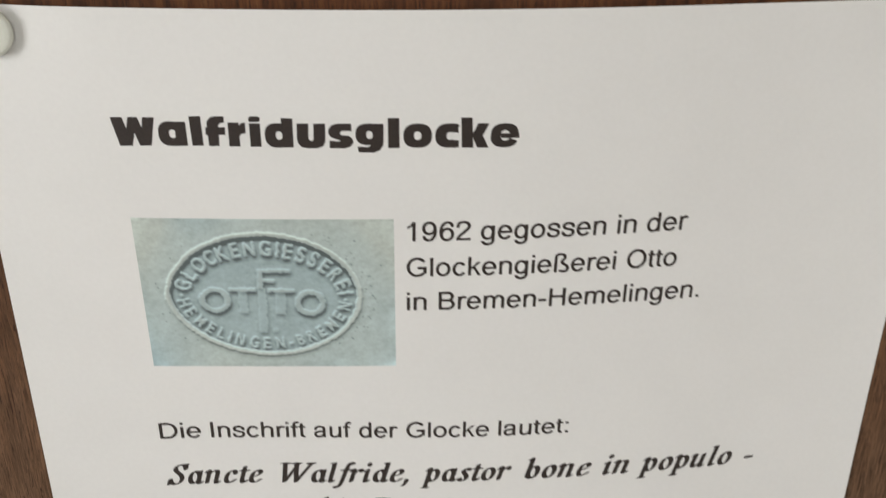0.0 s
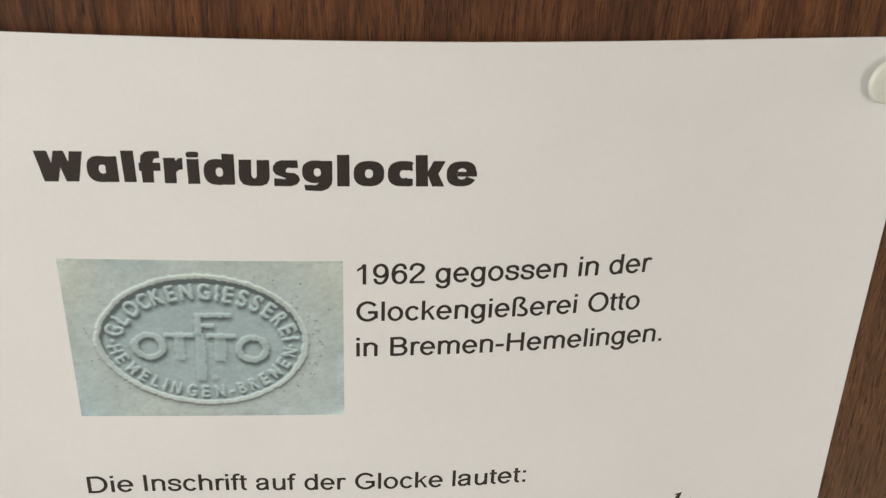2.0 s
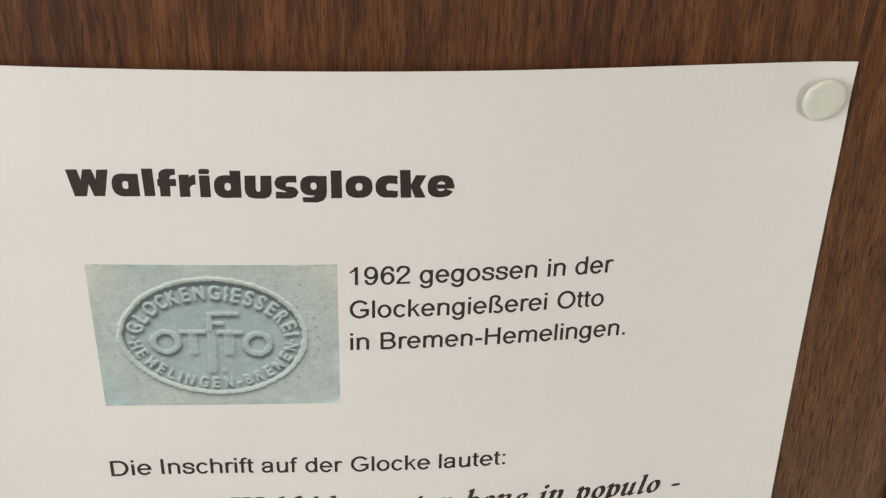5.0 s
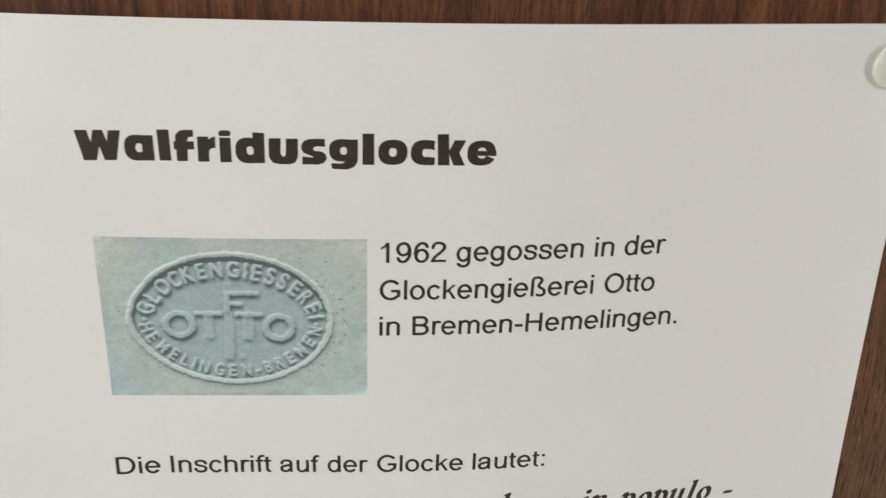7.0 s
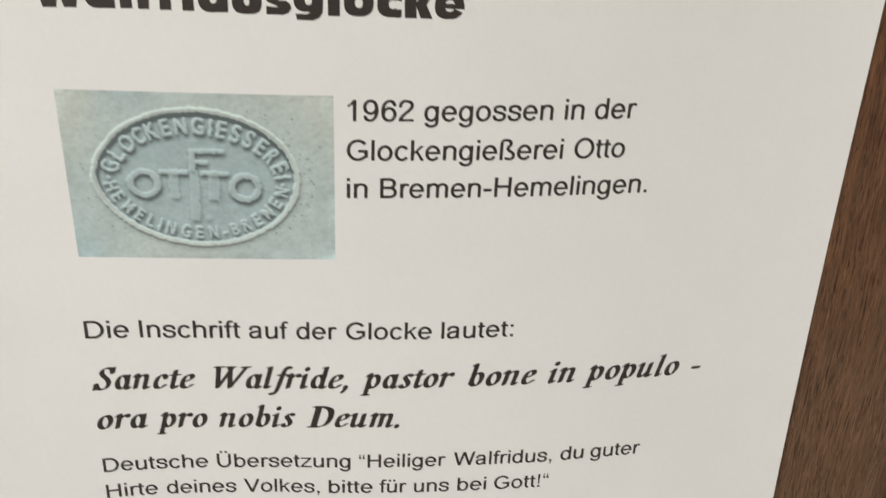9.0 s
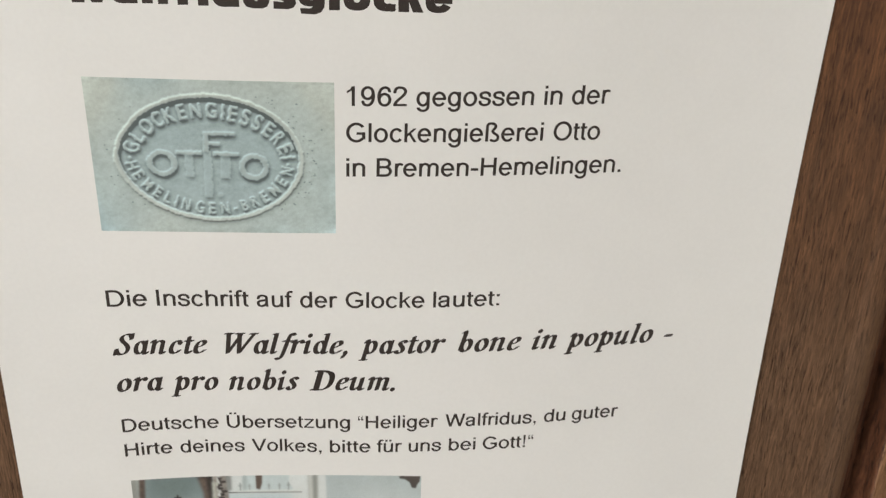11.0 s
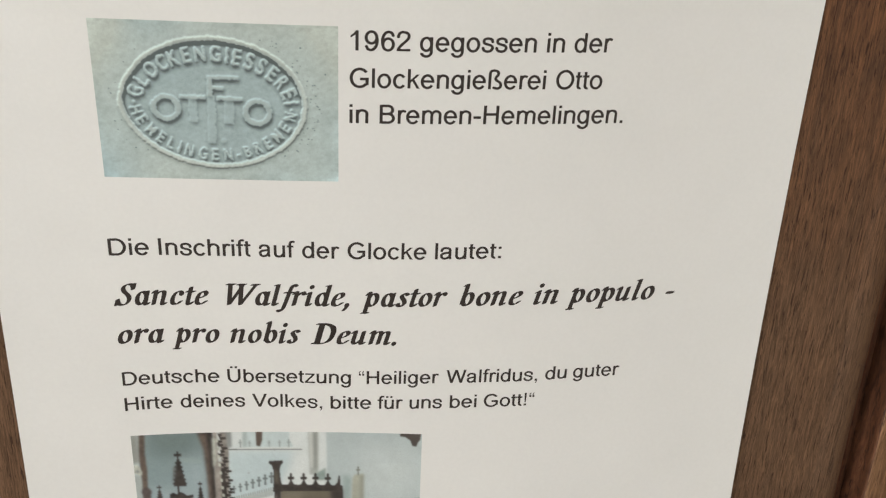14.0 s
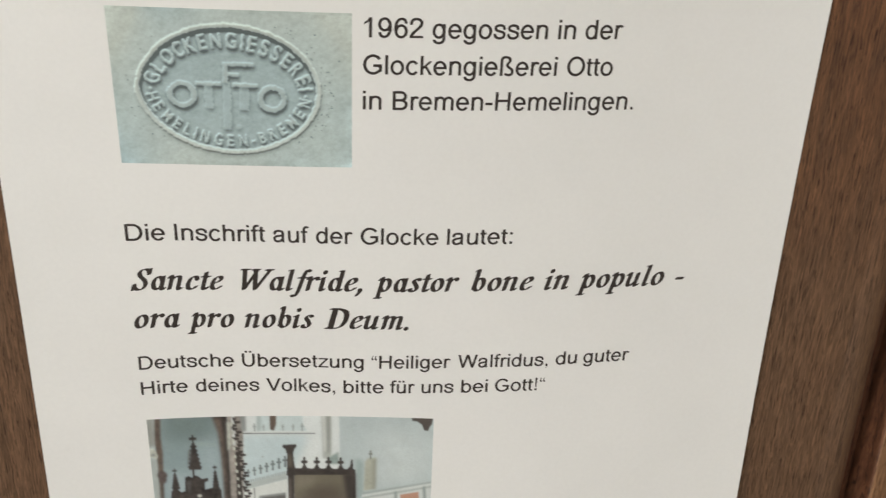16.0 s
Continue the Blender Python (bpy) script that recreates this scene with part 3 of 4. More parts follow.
def italic_word(name, text, u0, u1, base, cap, parent, run):
    polys, pen_x, dots = [], 0.0, broad_nib(14.0, 14.0, 0)
    nib = broad_nib(13.4, 3.9, 20)
    for ch in text:
        adv, strokes = ITALIC[ch]
        for s in strokes:
            got = []
            short = len(s) == 2 and (Vector(s[0]) - Vector(s[1])).length < 2
            pen_stroke(got, s, dots if short else nib)
            polys += [[(x + pen_x + 0.27 * y, y) for x, y in p] for p in got]
        pen_x += adv
    xs = [x for p in polys for x, _ in p]
    a, k, ky = min(xs), (u1 - u0) / (max(xs) - min(xs)), cap / 66
    bm = drawn_bm([[(u0 + (x - a) * k, -base + y * ky) for x, y in p] for p in polys])
    drift(bm, run)
    return part(name, wrap(bm, 30.0), INK, parent)


for base, run, words in (
        (119.8, ((29, 40, 54, 80, 95), (0.1, -0.15, -0.3, -0.2, 0.0)),
         [("Sancte", 28.9, 53.6), ("Walfride,", 58.0, 90.3), ("pastor", 93.1, 116.6), ("bone", 119.9, 137.4), ("in", 140.4, 147.4), ("populo", 149.6, 175.4), ("-", 178.7, 181.5)]),
        (131.3, ((29, 41, 77, 103), (0.15, -0.25, -0.2, 0.25)), [("ora", 28.9, 41.2), ("pro", 42.9, 55.7), ("nobis", 58.3, 77.3), ("Deum.", 79.8, 103.1)])):
    for text, u0, u1 in words:
        italic_word("printed_word", text, u0, u1, base, 6.15, sheet, run)


def bowl(polys, cx, cy, rx, ry, ix, iy, a0=0, a1=360, dx=0.0, dy=0.0, n=32):
    """A squarish ring of a heavy letter; its eye lies dx, dy off the middle."""
    def at(a, x, y, power, ox=0.0, oy=0.0):
        c, q = math.cos(radians(a)), math.sin(radians(a))
        return cx + ox + x * math.copysign(abs(c) ** (2 / power), c), cy + oy + y * math.copysign(abs(q) ** (2 / power), q)
    for k in range(n):
        a, b = a0 + (a1 - a0) * k / n, a0 + (a1 - a0) * (k + 1) / n
        polys.append([at(a, rx, ry, 2.5), at(b, rx, ry, 2.5), at(b, ix, iy, 2.3, dx, dy), at(a, ix, iy, 2.3, dx, dy)])


def heading():
    """The heading in its heavy sans letters, in tenths of a millimetre from the foot of its first letter."""
    p = []
    # W
    slab(p, (0.0, 62.7), (24.8, 63.5), (40.2, 0.8), (12.9, -0.0))
    slab(p, (37.1, 63.9), (56.2, 64.5), (39.1, 0.8), (20.9, 0.2))
    slab(p, (37.1, 63.9), (56.2, 64.5), (75.6, 1.9), (55.1, 1.3))
    slab(p, (67.3, 63.7), (92.0, 64.4), (79.0, 2.0), (56.2, 1.3))
    # a, l
    bowl(p, 123.4, 28.9, 26.95, 27.17, 7.455, 9.263, 0, 360, 3.0, 0)
    slab(p, (132.5, 55.2), (155.0, 55.9), (155.2, 2.8), (131.3, 2.2))
    slab(p, (163.5, 67.8), (187.6, 68.5), (188.3, 3.7), (164.9, 3.1))
    # f
    slab(p, (198.7, 42.8), (200.1, 57.7), (207.6, 65.9), (216.8, 68.6), (235.8, 68.5), (235.8, 54.9), (226.7, 53.5), (222.9, 48.4), (222.4, 43.4))
    slab(p, (195.4, 44.0), (236.1, 45.0), (235.8, 28.1), (195.0, 27.1))
    slab(p, (199.1, 29.1), (222.4, 29.7), (221.2, 3.2), (199.5, 2.7))
    # r, i
    slab(p, (242.6, 55.1), (265.1, 55.6), (264.5, 2.9), (241.7, 2.4))
    slab(p, (263.4, 48.1), (271.8, 54.5), (278.7, 55.9), (278.1, 32.2), (270.0, 30.8), (262.6, 23.1))
    slab(p, (286.4, 53.6), (309.0, 54.1), (309.0, 2.5), (286.1, 2.0))
    slab(p, (286.2, 66.0), (290.9, 69.2), (306.6, 68.9), (309.8, 66.5), (309.4, 60.3), (306.9, 57.2), (287.7, 56.8), (285.8, 61.0))
    # d
    bowl(p, 344.2, 27.8, 26.95, 27.17, 6.882, 9.263, 0, 360, 2.6, 0)
    slab(p, (352.6, 66.1), (376.2, 65.3), (375.4, 1.7), (354.7, 1.4))
    # u
    slab(p, (384.8, 54.2), (408.6, 54.6), (407.2, 21.9), (410.4, 15.5), (402.9, 0.1), (391.5, 2.5), (385.0, 11.4), (383.2, 21.5))
    slab(p, (407.2, 21.9), (410.5, 16.2), (415.0, 16.2), (418.7, 22.0), (441.9, 29.9), (441.3, 13.4), (436.4, 4.3), (425.9, -0.3), (402.9, -0.5))
    slab(p, (418.8, 54.1), (442.7, 54.4), (442.0, 17.2), (417.4, 18.2))
    # s
    slab(p, (496.3, 54.4), (465.4, 54.1), (455.1, 50.2), (472.9, 34.0), (477.6, 38.5), (497.1, 38.0))
    slab(p, (455.1, 50.2), (449.1, 41.3), (448.8, 32.5), (453.2, 24.9), (461.1, 21.2), (473.9, 28.9), (473.0, 35.3))
    slab(p, (453.2, 24.9), (473.9, 28.9), (490.0, 27.8), (497.9, 21.5), (474.8, 16.2), (464.5, 20.0))
    slab(p, (450.6, 16.6), (470.2, 14.9), (476.0, 17.5), (497.9, 21.5), (500.1, 12.6), (494.1, 3.5), (482.5, -0.4), (450.1, -0.0))
    # g
    bowl(p, 531.5, 30.6, 26.95, 23.84, 6.882, 8.645, 0, 360, 2.2, -1.2)
    slab(p, (541.5, 53.4), (562.8, 53.5), (562.7, 12.8), (541.2, 8.9))
    slab(p, (508.0, 3.0), (530.1, 2.4), (541.8, 10.2), (562.7, 17.9), (561.5, 5.1), (554.5, -5.3), (541.6, -10.5), (510.2, -9.3))
    # l, o
    slab(p, (572.0, 66.1), (595.6, 66.1), (596.0, -0.1), (572.0, -0.1))
    bowl(p, 633.7, 26.8, 29.82, 26.92, 7.8, 9.263)
    # c
    bowl(p, 700.7, 26.3, 30.4, 26.92, 8.029, 8.645, 52, 308, 1.2, -1)
    slab(p, (706.9, 53.0), (717.5, 51.7), (719.5, 31.2), (705.1, 35.2))
    slab(p, (705.8, 15.9), (720.0, 15.7), (719.4, 0.2), (708.8, -1.7))
    # k
    slab(p, (724.1, 65.5), (747.6, 65.3), (750.6, -1.6), (726.6, -1.3))
    slab(p, (747.0, 25.7), (760.0, 52.4), (783.8, 52.0), (769.7, 24.0))
    slab(p, (746.9, 28.3), (768.3, 29.2), (783.1, -2.2), (759.0, -1.8))
    # e
    bowl(p, 816.6, 24.4, 29.82, 26.92, 9.749, 11.73, 0, 336, 1.0, 0)
    slab(p, (807.9, 29.1), (847.8, 28.3), (847.9, 17.9), (808.5, 18.8))
    return p


# one mesh for each heavy letter, told apart by the gaps between them
GAPS = (0, 95, 159, 193, 240, 284, 314, 380, 445, 503, 567, 600, 665, 722, 785, 900)
for lo, hi in zip(GAPS, GAPS[1:]):
    pieces = [q for q in heading() if lo <= sum(x for x, _ in q) / len(q) < hi]
    part("heading_letter", wrap(drawn_bm([[(29.37 + x / 10, -28.76 + y / 10) for x, y in q] for q in pieces]), 30.0), INK, sheet, "heavy black printed letter of the heading")


# ---------------------------------------------------------------- printed photographs: a fine grid of printed tones
def blur(a, sigma):
    """A soft spread over the first two axes, sigma in cells."""
    r = max(1, int(3 * sigma + 0.5))
    k = np.exp(-np.arange(-r, r + 1) ** 2 / (2.0 * sigma * sigma))
    k /= k.sum()
    for axis in (0, 1):
        pad = [(0, 0)] * a.ndim
        pad[axis] = (r, r)
        p = np.pad(a, pad, mode="edge")
        n = a.shape[axis]
        a = sum(w * (p[i:i + n] if axis == 0 else p[:, i:i + n]) for i, w in enumerate(k))
    return a


class Plate:
    """Printed tones on a stretch of the sheet (millimetres), in square cells."""

    def __init__(self, u0, v0, u1, v1, cell, colour, seed):
        self.u0, self.v0, self.u1, self.v1, self.cell = u0, v0, u1, v1, cell
        self.w, self.h = round((u1 - u0) / cell), round((v1 - v0) / cell)
        self.tone = np.ones((self.h, self.w, 3)) * np.array(colour)
        self.rng = np.random.default_rng(seed)

    def cover(self, polys):
        """How much of each cell the pieces cover (u across, -v down), 0 to 1."""
        f = 2
        m = np.zeros((self.h * f, self.w * f), bool)
        for poly in polys:
            xs = [(x - self.u0) / self.cell * f for x, y in poly]
            ys = [(-y - self.v0) / self.cell * f for x, y in poly]
            i0, i1 = max(0, int(min(xs))), min(self.w * f, int(max(xs)) + 2)
            j0, j1 = max(0, int(min(ys))), min(self.h * f, int(max(ys)) + 2)
            if i1 <= i0 or j1 <= j0:
                continue
            px, py = np.meshgrid(np.arange(i0, i1) + 0.5, np.arange(j0, j1) + 0.5)
            inside = np.zeros(px.shape, bool)
            for k in range(len(xs)):
                x1, y1, x2, y2 = xs[k - 1], ys[k - 1], xs[k], ys[k]
                if y1 != y2:
                    inside ^= ((y1 > py) != (y2 > py)) & (px < (x2 - x1) * (py - y1) / (y2 - y1) + x1)
            m[j0:j1, i0:i1] |= inside
        return m.reshape(self.h, f, self.w, f).mean(axis=(1, 3))

    def noise(self, size):
        """Smooth noise of about that grain (mm), from -1 to 1 or so."""
        n = blur(self.rng.standard_normal((self.h, self.w)), size / self.cell)
        return n / n.std() * 0.5

    def lay(self, polys, colour, soft=0.12, grain=0.06, strength=1.0):
        c = blur(self.cover(polys), max(0.3, soft / self.cell))[..., None] * strength
        g = 1 + grain * (0.6 * self.noise(1.1) + 0.6 * self.noise(0.35))
        self.tone = self.tone * (1 - c) + np.array(colour) * g[..., None] * c

    def mesh(self, name, parent, label, lift, arch=0.0):
        """The grid itself, laid on the bowed sheet; arch lifts the middle of its upper edge."""
        nu, nv = int((self.u1 - self.u0) / 1.0) + 2, int((self.v1 - self.v0) / 1.0) + 2
        cu, cv = np.linspace(self.u0, self.u1, nu), np.linspace(self.v0, self.v1, nv)
        coarse = np.array([[on_sheet(u, v - arch * 4 * (u - self.u0) * (self.u1 - u) / (self.u1 - self.u0) ** 2 * max(0.0, 1 - (v - self.v0) / 12), lift)
                            for u in cu] for v in cv])
        fi, fj = np.linspace(0, nu - 1.0001, self.w), np.linspace(0, nv - 1.0001, self.h)
        i, j = fi.astype(int), fj.astype(int)
        a, b = (fi - i)[None, :, None], (fj - j)[:, None, None]
        top = coarse[j][:, i] * (1 - a) + coarse[j][:, i + 1] * a
        low = coarse[j + 1][:, i] * (1 - a) + coarse[j + 1][:, i + 1] * a
        co = (top * (1 - b) + low * b).reshape(-1, 3)
        at = np.arange(self.w * self.h).reshape(self.h, self.w)
        quads = np.stack([at[:-1, :-1], at[1:, :-1], at[1:, 1:], at[:-1, 1:]], axis=-1).reshape(-1, 4)
        me = bpy.data.meshes.new(name)
        me.from_pydata(co.tolist(), [], quads.tolist())
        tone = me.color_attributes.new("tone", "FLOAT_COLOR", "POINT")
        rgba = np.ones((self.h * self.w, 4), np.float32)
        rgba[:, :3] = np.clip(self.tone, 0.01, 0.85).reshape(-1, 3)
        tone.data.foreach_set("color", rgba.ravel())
        me.materials.append(PHOTO_INK)
        ob = new(name, me)
        ob.parent = parent
        return tagged(ob, label)


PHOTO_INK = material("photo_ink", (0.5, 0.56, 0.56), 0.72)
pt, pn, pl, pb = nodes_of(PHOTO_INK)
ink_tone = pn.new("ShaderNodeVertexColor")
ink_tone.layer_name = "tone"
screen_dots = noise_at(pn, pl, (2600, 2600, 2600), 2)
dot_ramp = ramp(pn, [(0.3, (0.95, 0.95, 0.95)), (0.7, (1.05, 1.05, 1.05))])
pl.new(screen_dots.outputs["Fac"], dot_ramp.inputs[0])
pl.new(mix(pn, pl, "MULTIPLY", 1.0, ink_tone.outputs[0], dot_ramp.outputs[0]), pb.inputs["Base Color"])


def turned(polys, cx, cy, degrees):
    c, s = math.cos(radians(degrees)), math.sin(radians(degrees))
    return [[(cx + x * c - y * s, cy + x * s + y * c) for x, y in p] for p in polys]


# the foundry stamp: an oval cast in relief, lit from above
stamp = Plate(30.3, 45.4, 87.5, 84.1, 0.16, (0.475, 0.565, 0.56), 4)
CX, CY, TILT_STAMP = 57.95, -64.85, -1.55


def uneven(polys):
    """The cast oval is not true: it is drawn in at the top and bulges at the left end and below."""
    out = []
    for p in polys:
        q = []
        for x, y in p:
            a = math.degrees(math.atan2(y / 15.75, x / 21.66)) % 360
            f = float(np.interp(a, (0, 25, 50, 75, 100, 130, 150, 165, 182, 200, 222, 240, 270, 300, 335, 360), (0.994, 0.994, 0.997, 0.988, 0.983, 0.979, 0.974, 0.986, 1.010, 0.994, 0.972, 0.974, 0.988, 0.990, 0.984, 0.990)))
            f = 1 + (f - 1) * min(1.0, math.hypot(x / 21.66, y / 15.75))
            q.append((x * f, y * f))
        out.append(q)
    return out


def on_stamp(polys):
    return stamp.cover(turned(uneven(polys), CX, CY, TILT_STAMP))


field, rim = [], []
ring(field, 0, 0, 21.7, 15.8, 0.01, 0.01, 0, 360, 60)
ring(rim, 0, 0, 22.35, 16.4, 21.05, 15.2, 0, 360, 72)


def ring_letters(text, a0, a1, outward):
    """Letters set round an oval, evenly along it, their heads outward or inward."""
    rx, ry, height = (18.6, 12.25, 3.7) if outward else (18.6, 12.9, 3.0)
    steps = [radians(a0 + (a1 - a0) * i / 400) for i in range(401)]
    pts = [Vector((rx * math.cos(a), ry * math.sin(a))) for a in steps]
    run = [0.0]
    for p, q in zip(pts, pts[1:]):
        run.append(run[-1] + (q - p).length)
    out = []
    room = [1.3 if ch == "I" else 1.6 if ch in "·-" else 2.9 if ch in "MNGO" else 2.4 for ch in text]
    stops = [sum(room[:k]) + room[k] / 2 for k in range(len(text))]
    for k, ch in enumerate(text):
        want = run[-1] * (stops[k] - stops[0]) / (stops[-1] - stops[0])
        i = min(range(401), key=lambda j: abs(run[j] - want))
        a = steps[i]
        normal = Vector((math.cos(a) / rx, math.sin(a) / ry)).normalized()
        up = normal if outward else -normal
        right = Vector((up.y, -up.x))
        if ch == "·":
            out.append([tuple(pts[i] + right * x + up * y) for x, y in oval(0, 0, 0.35, 0.35, 0, 330, 8)])
            continue
        bm = glyph_mesh(ch, 0.018)
        xs = [v.co.x for v in bm.verts]
        mid, wide = (min(xs) + max(xs)) / 2, max(xs) - min(xs)
        sx = height / 0.682 * (0.68 if wide > 0.5 else 0.84)
        for f in bm.faces:
            out.append([tuple(pts[i] + right * ((v.co.x - mid) * sx) + up * ((v.co.y - 0.341) * height / 0.682)) for v in f.verts])
        bm.free()
    return out


letters = ring_letters("·GLOCKENGIESSEREI·", 183, -3, True) + ring_letters("HEMELINGEN-BREMEN", 191, 350, False)
# the monogram in the middle: two rings and three crossed bars
sign = []
ring(sign, -11.28, -1.5, 3.6, 3.5, 2.2, 2.15, 0, 360, 30)
ring(sign, 10.4, -1.55, 3.6, 3.5, 2.2, 2.15, 0, 360, 30)
for q in ((-8.0, 0.95, -1.85, 1.95), (0.95, 0.95, 6.7, 1.95), (-1.45, 1.6, -0.2, 7.05), (-1.45, 6.1, 6.05, 7.1), (-0.2, 3.4, 2.35, 4.4)):
    bar(sign, *q)
stems = []
for q in ((-5.9, -4.8, -3.9, 1.2), (2.5, -4.8, 4.8, 1.2), (-1.5, -10.0, 0.4, 2.0)):
    bar(stems, *q)
stems.append(oval(2.26, -9.15, 0.75, 0.65, 0, 330, 8))
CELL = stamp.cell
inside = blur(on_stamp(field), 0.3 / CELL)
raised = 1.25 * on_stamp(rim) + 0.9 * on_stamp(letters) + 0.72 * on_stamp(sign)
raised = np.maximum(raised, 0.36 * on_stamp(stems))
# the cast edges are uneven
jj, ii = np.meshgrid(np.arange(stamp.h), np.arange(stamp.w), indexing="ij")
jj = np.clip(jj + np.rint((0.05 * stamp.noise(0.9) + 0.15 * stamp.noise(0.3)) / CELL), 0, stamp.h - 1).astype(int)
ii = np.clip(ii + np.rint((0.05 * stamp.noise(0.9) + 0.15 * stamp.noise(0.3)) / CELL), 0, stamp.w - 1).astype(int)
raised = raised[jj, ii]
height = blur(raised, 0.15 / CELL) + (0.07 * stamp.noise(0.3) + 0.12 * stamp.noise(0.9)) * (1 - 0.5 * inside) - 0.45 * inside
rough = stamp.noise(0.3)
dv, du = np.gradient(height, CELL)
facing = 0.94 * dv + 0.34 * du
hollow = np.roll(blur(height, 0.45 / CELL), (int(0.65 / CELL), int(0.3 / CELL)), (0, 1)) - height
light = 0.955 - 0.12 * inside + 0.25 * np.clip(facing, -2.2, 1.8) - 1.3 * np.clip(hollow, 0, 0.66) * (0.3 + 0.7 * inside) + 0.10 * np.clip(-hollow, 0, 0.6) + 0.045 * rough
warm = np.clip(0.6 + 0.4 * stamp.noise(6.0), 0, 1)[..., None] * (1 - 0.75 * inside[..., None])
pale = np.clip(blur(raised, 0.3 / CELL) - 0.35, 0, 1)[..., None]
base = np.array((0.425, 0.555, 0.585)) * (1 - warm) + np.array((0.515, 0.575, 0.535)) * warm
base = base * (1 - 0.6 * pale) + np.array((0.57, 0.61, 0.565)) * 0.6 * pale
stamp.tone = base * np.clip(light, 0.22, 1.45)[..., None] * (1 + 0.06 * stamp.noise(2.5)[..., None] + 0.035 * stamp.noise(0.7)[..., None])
rng = random.Random(5)
specks = []
for x, y, r in ((11.1, 15.9, 0.2), (20.4, 14.6, 0.3), (26.3, 8.6, 0.24), (22.9, 1.6, 0.16), (-22.9, -7.6, 0.2)):
    specks.append(oval(x, y, r, r * 0.8, 0, 330, 7))
for _ in range(70):
    a, d = rng.uniform(-0.8, 1.0) + (math.pi if rng.random() < 0.2 else 0), rng.uniform(1.03, 1.15)
    r = rng.uniform(0.06, 0.18)
    specks.append(oval(22.3 * d * math.cos(a), 16.4 * d * math.sin(a), r * 1.6, r, 0, 300, 6))
stamp.lay(turned(specks, CX, CY, TILT_STAMP), (0.16, 0.21, 0.22), 0.05, 0.1, 0.85)
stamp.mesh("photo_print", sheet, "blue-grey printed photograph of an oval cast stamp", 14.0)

# ---------------------------------------------------------------- printed photograph of the church interior
PALE = (0.52, 0.615, 0.64)
GREY_BLUE = (0.54, 0.62, 0.63)
BROWN = (0.045, 0.036, 0.033)
UMBER = (0.075, 0.062, 0.055)
OLIVE = (0.16, 0.142, 0.105)
STONE = (0.27, 0.29, 0.285)
BRIGHT = (0.68, 0.72, 0.72)
CREAM = (0.52, 0.54, 0.48)
BRICK_RED = (0.50, 0.28, 0.20)
church = Plate(29.4, 161.0, 111.2, 222.5, 0.2, PALE, 9)
patches = []


def picture(polys, colour, layer, soft=0.12, grain=0.04):
    """A patch of the picture, in the picture's own units from its top left corner; the lowest layer is laid first."""
    patches.append((layer, [[(29.4 + x * 0.0587, -(161.0 + y * 0.0735)) for x, y in p] for p in polys], colour, soft, grain))


def fleuron(polys, x, y, h):
    """A small carved finial: stem, cross arms and knob, its foot at x, y."""
    w = h * 0.5
    slab(polys, (x - w * 0.22, y), (x + w * 0.22, y), (x + w * 0.16, y - h * 0.9), (x - w * 0.16, y - h * 0.9))
    polys.append(oval(x, y - h * 0.62, w * 0.55, h * 0.13, 0, 340, 8))
    polys.append(oval(x, y - h * 0.9, w * 0.26, h * 0.13, 0, 340, 8))


LOW = 836


def shape(colour, layer, *points, soft=0.12, grain=0.04):
    picture([list(points)], colour, layer, soft, grain)


def clover(polys, x, y, w, h):
    """A carved crest finial on a flared foot: stem, three lobes and a tip; its foot at x, y."""
    slab(polys, (x - w, y), (x - w * 0.45, y - h * 0.12), (x - w * 0.2, y - h * 0.35), (x + w * 0.2, y - h * 0.35), (x + w * 0.45, y - h * 0.12), (x + w, y))
    bar(polys, x - w * 0.17, y - h * 0.8, x + w * 0.17, y - h * 0.3)
    polys.append(oval(x - w * 0.3, y - h * 0.58, w * 0.26, h * 0.13, 0, 340, 8))
    polys.append(oval(x + w * 0.3, y - h * 0.58, w * 0.26, h * 0.13, 0, 340, 8))
    polys.append(oval(x, y - h * 0.82, w * 0.22, h * 0.18, 0, 340, 8))


def cross_spire(polys, x, top, foot, half):
    """A crocketed spire with a cross-shaped finial."""
    h = foot - top
    bar(polys, x - half * 0.12, top, x + half * 0.12, top + h * 0.3)
    bar(polys, x - half * 0.55, top + h * 0.07, x + half * 0.55, top + h * 0.14)
    slab(polys, (x - half * 0.2, top + h * 0.22), (x + half * 0.2, top + h * 0.22), (x + half * 0.55, top + h * 0.6), (x + half * 0.95, foot), (x - half * 0.95, foot), (x - half * 0.55, top + h * 0.6))
    for k in range(6):
        f = 0.32 + 0.12 * k
        for s in (-1, 1):
            polys.append(oval(x + s * half * f * 0.92, top + h * f, half * 0.2, h * 0.035, 0, 320, 7))


# the niche with its dark carved altar
SHADOW_TEAL = (0.165, 0.215, 0.215)
MID_TEAL = (0.25, 0.325, 0.34)
LIT_TEAL = (0.36, 0.44, 0.47)
DUSK = (0.115, 0.085, 0.068)
shape(GREY_BLUE, 1, (0, 0), (64, 0), (90, LOW), (0, LOW))
shape((0.30, 0.31, 0.285), 2, (0, 0), (36, -18), (32, 124), (-7, 136), (0, 150), soft=0.5)
shape(MID_TEAL, 2, (48, -33), (392, -30), (385, 406), (420, LOW), (80, LOW), (37, 398))
shape(SHADOW_TEAL, 3, (67, -33), (311, -31), (342, 61), (261, 114), (125, 112), (68, 85), soft=2.2)
shape(LIT_TEAL, 3, (58, 246), (167, 256), (285, 237), (355, 259), (357, 405), (48, 398), soft=2.0)
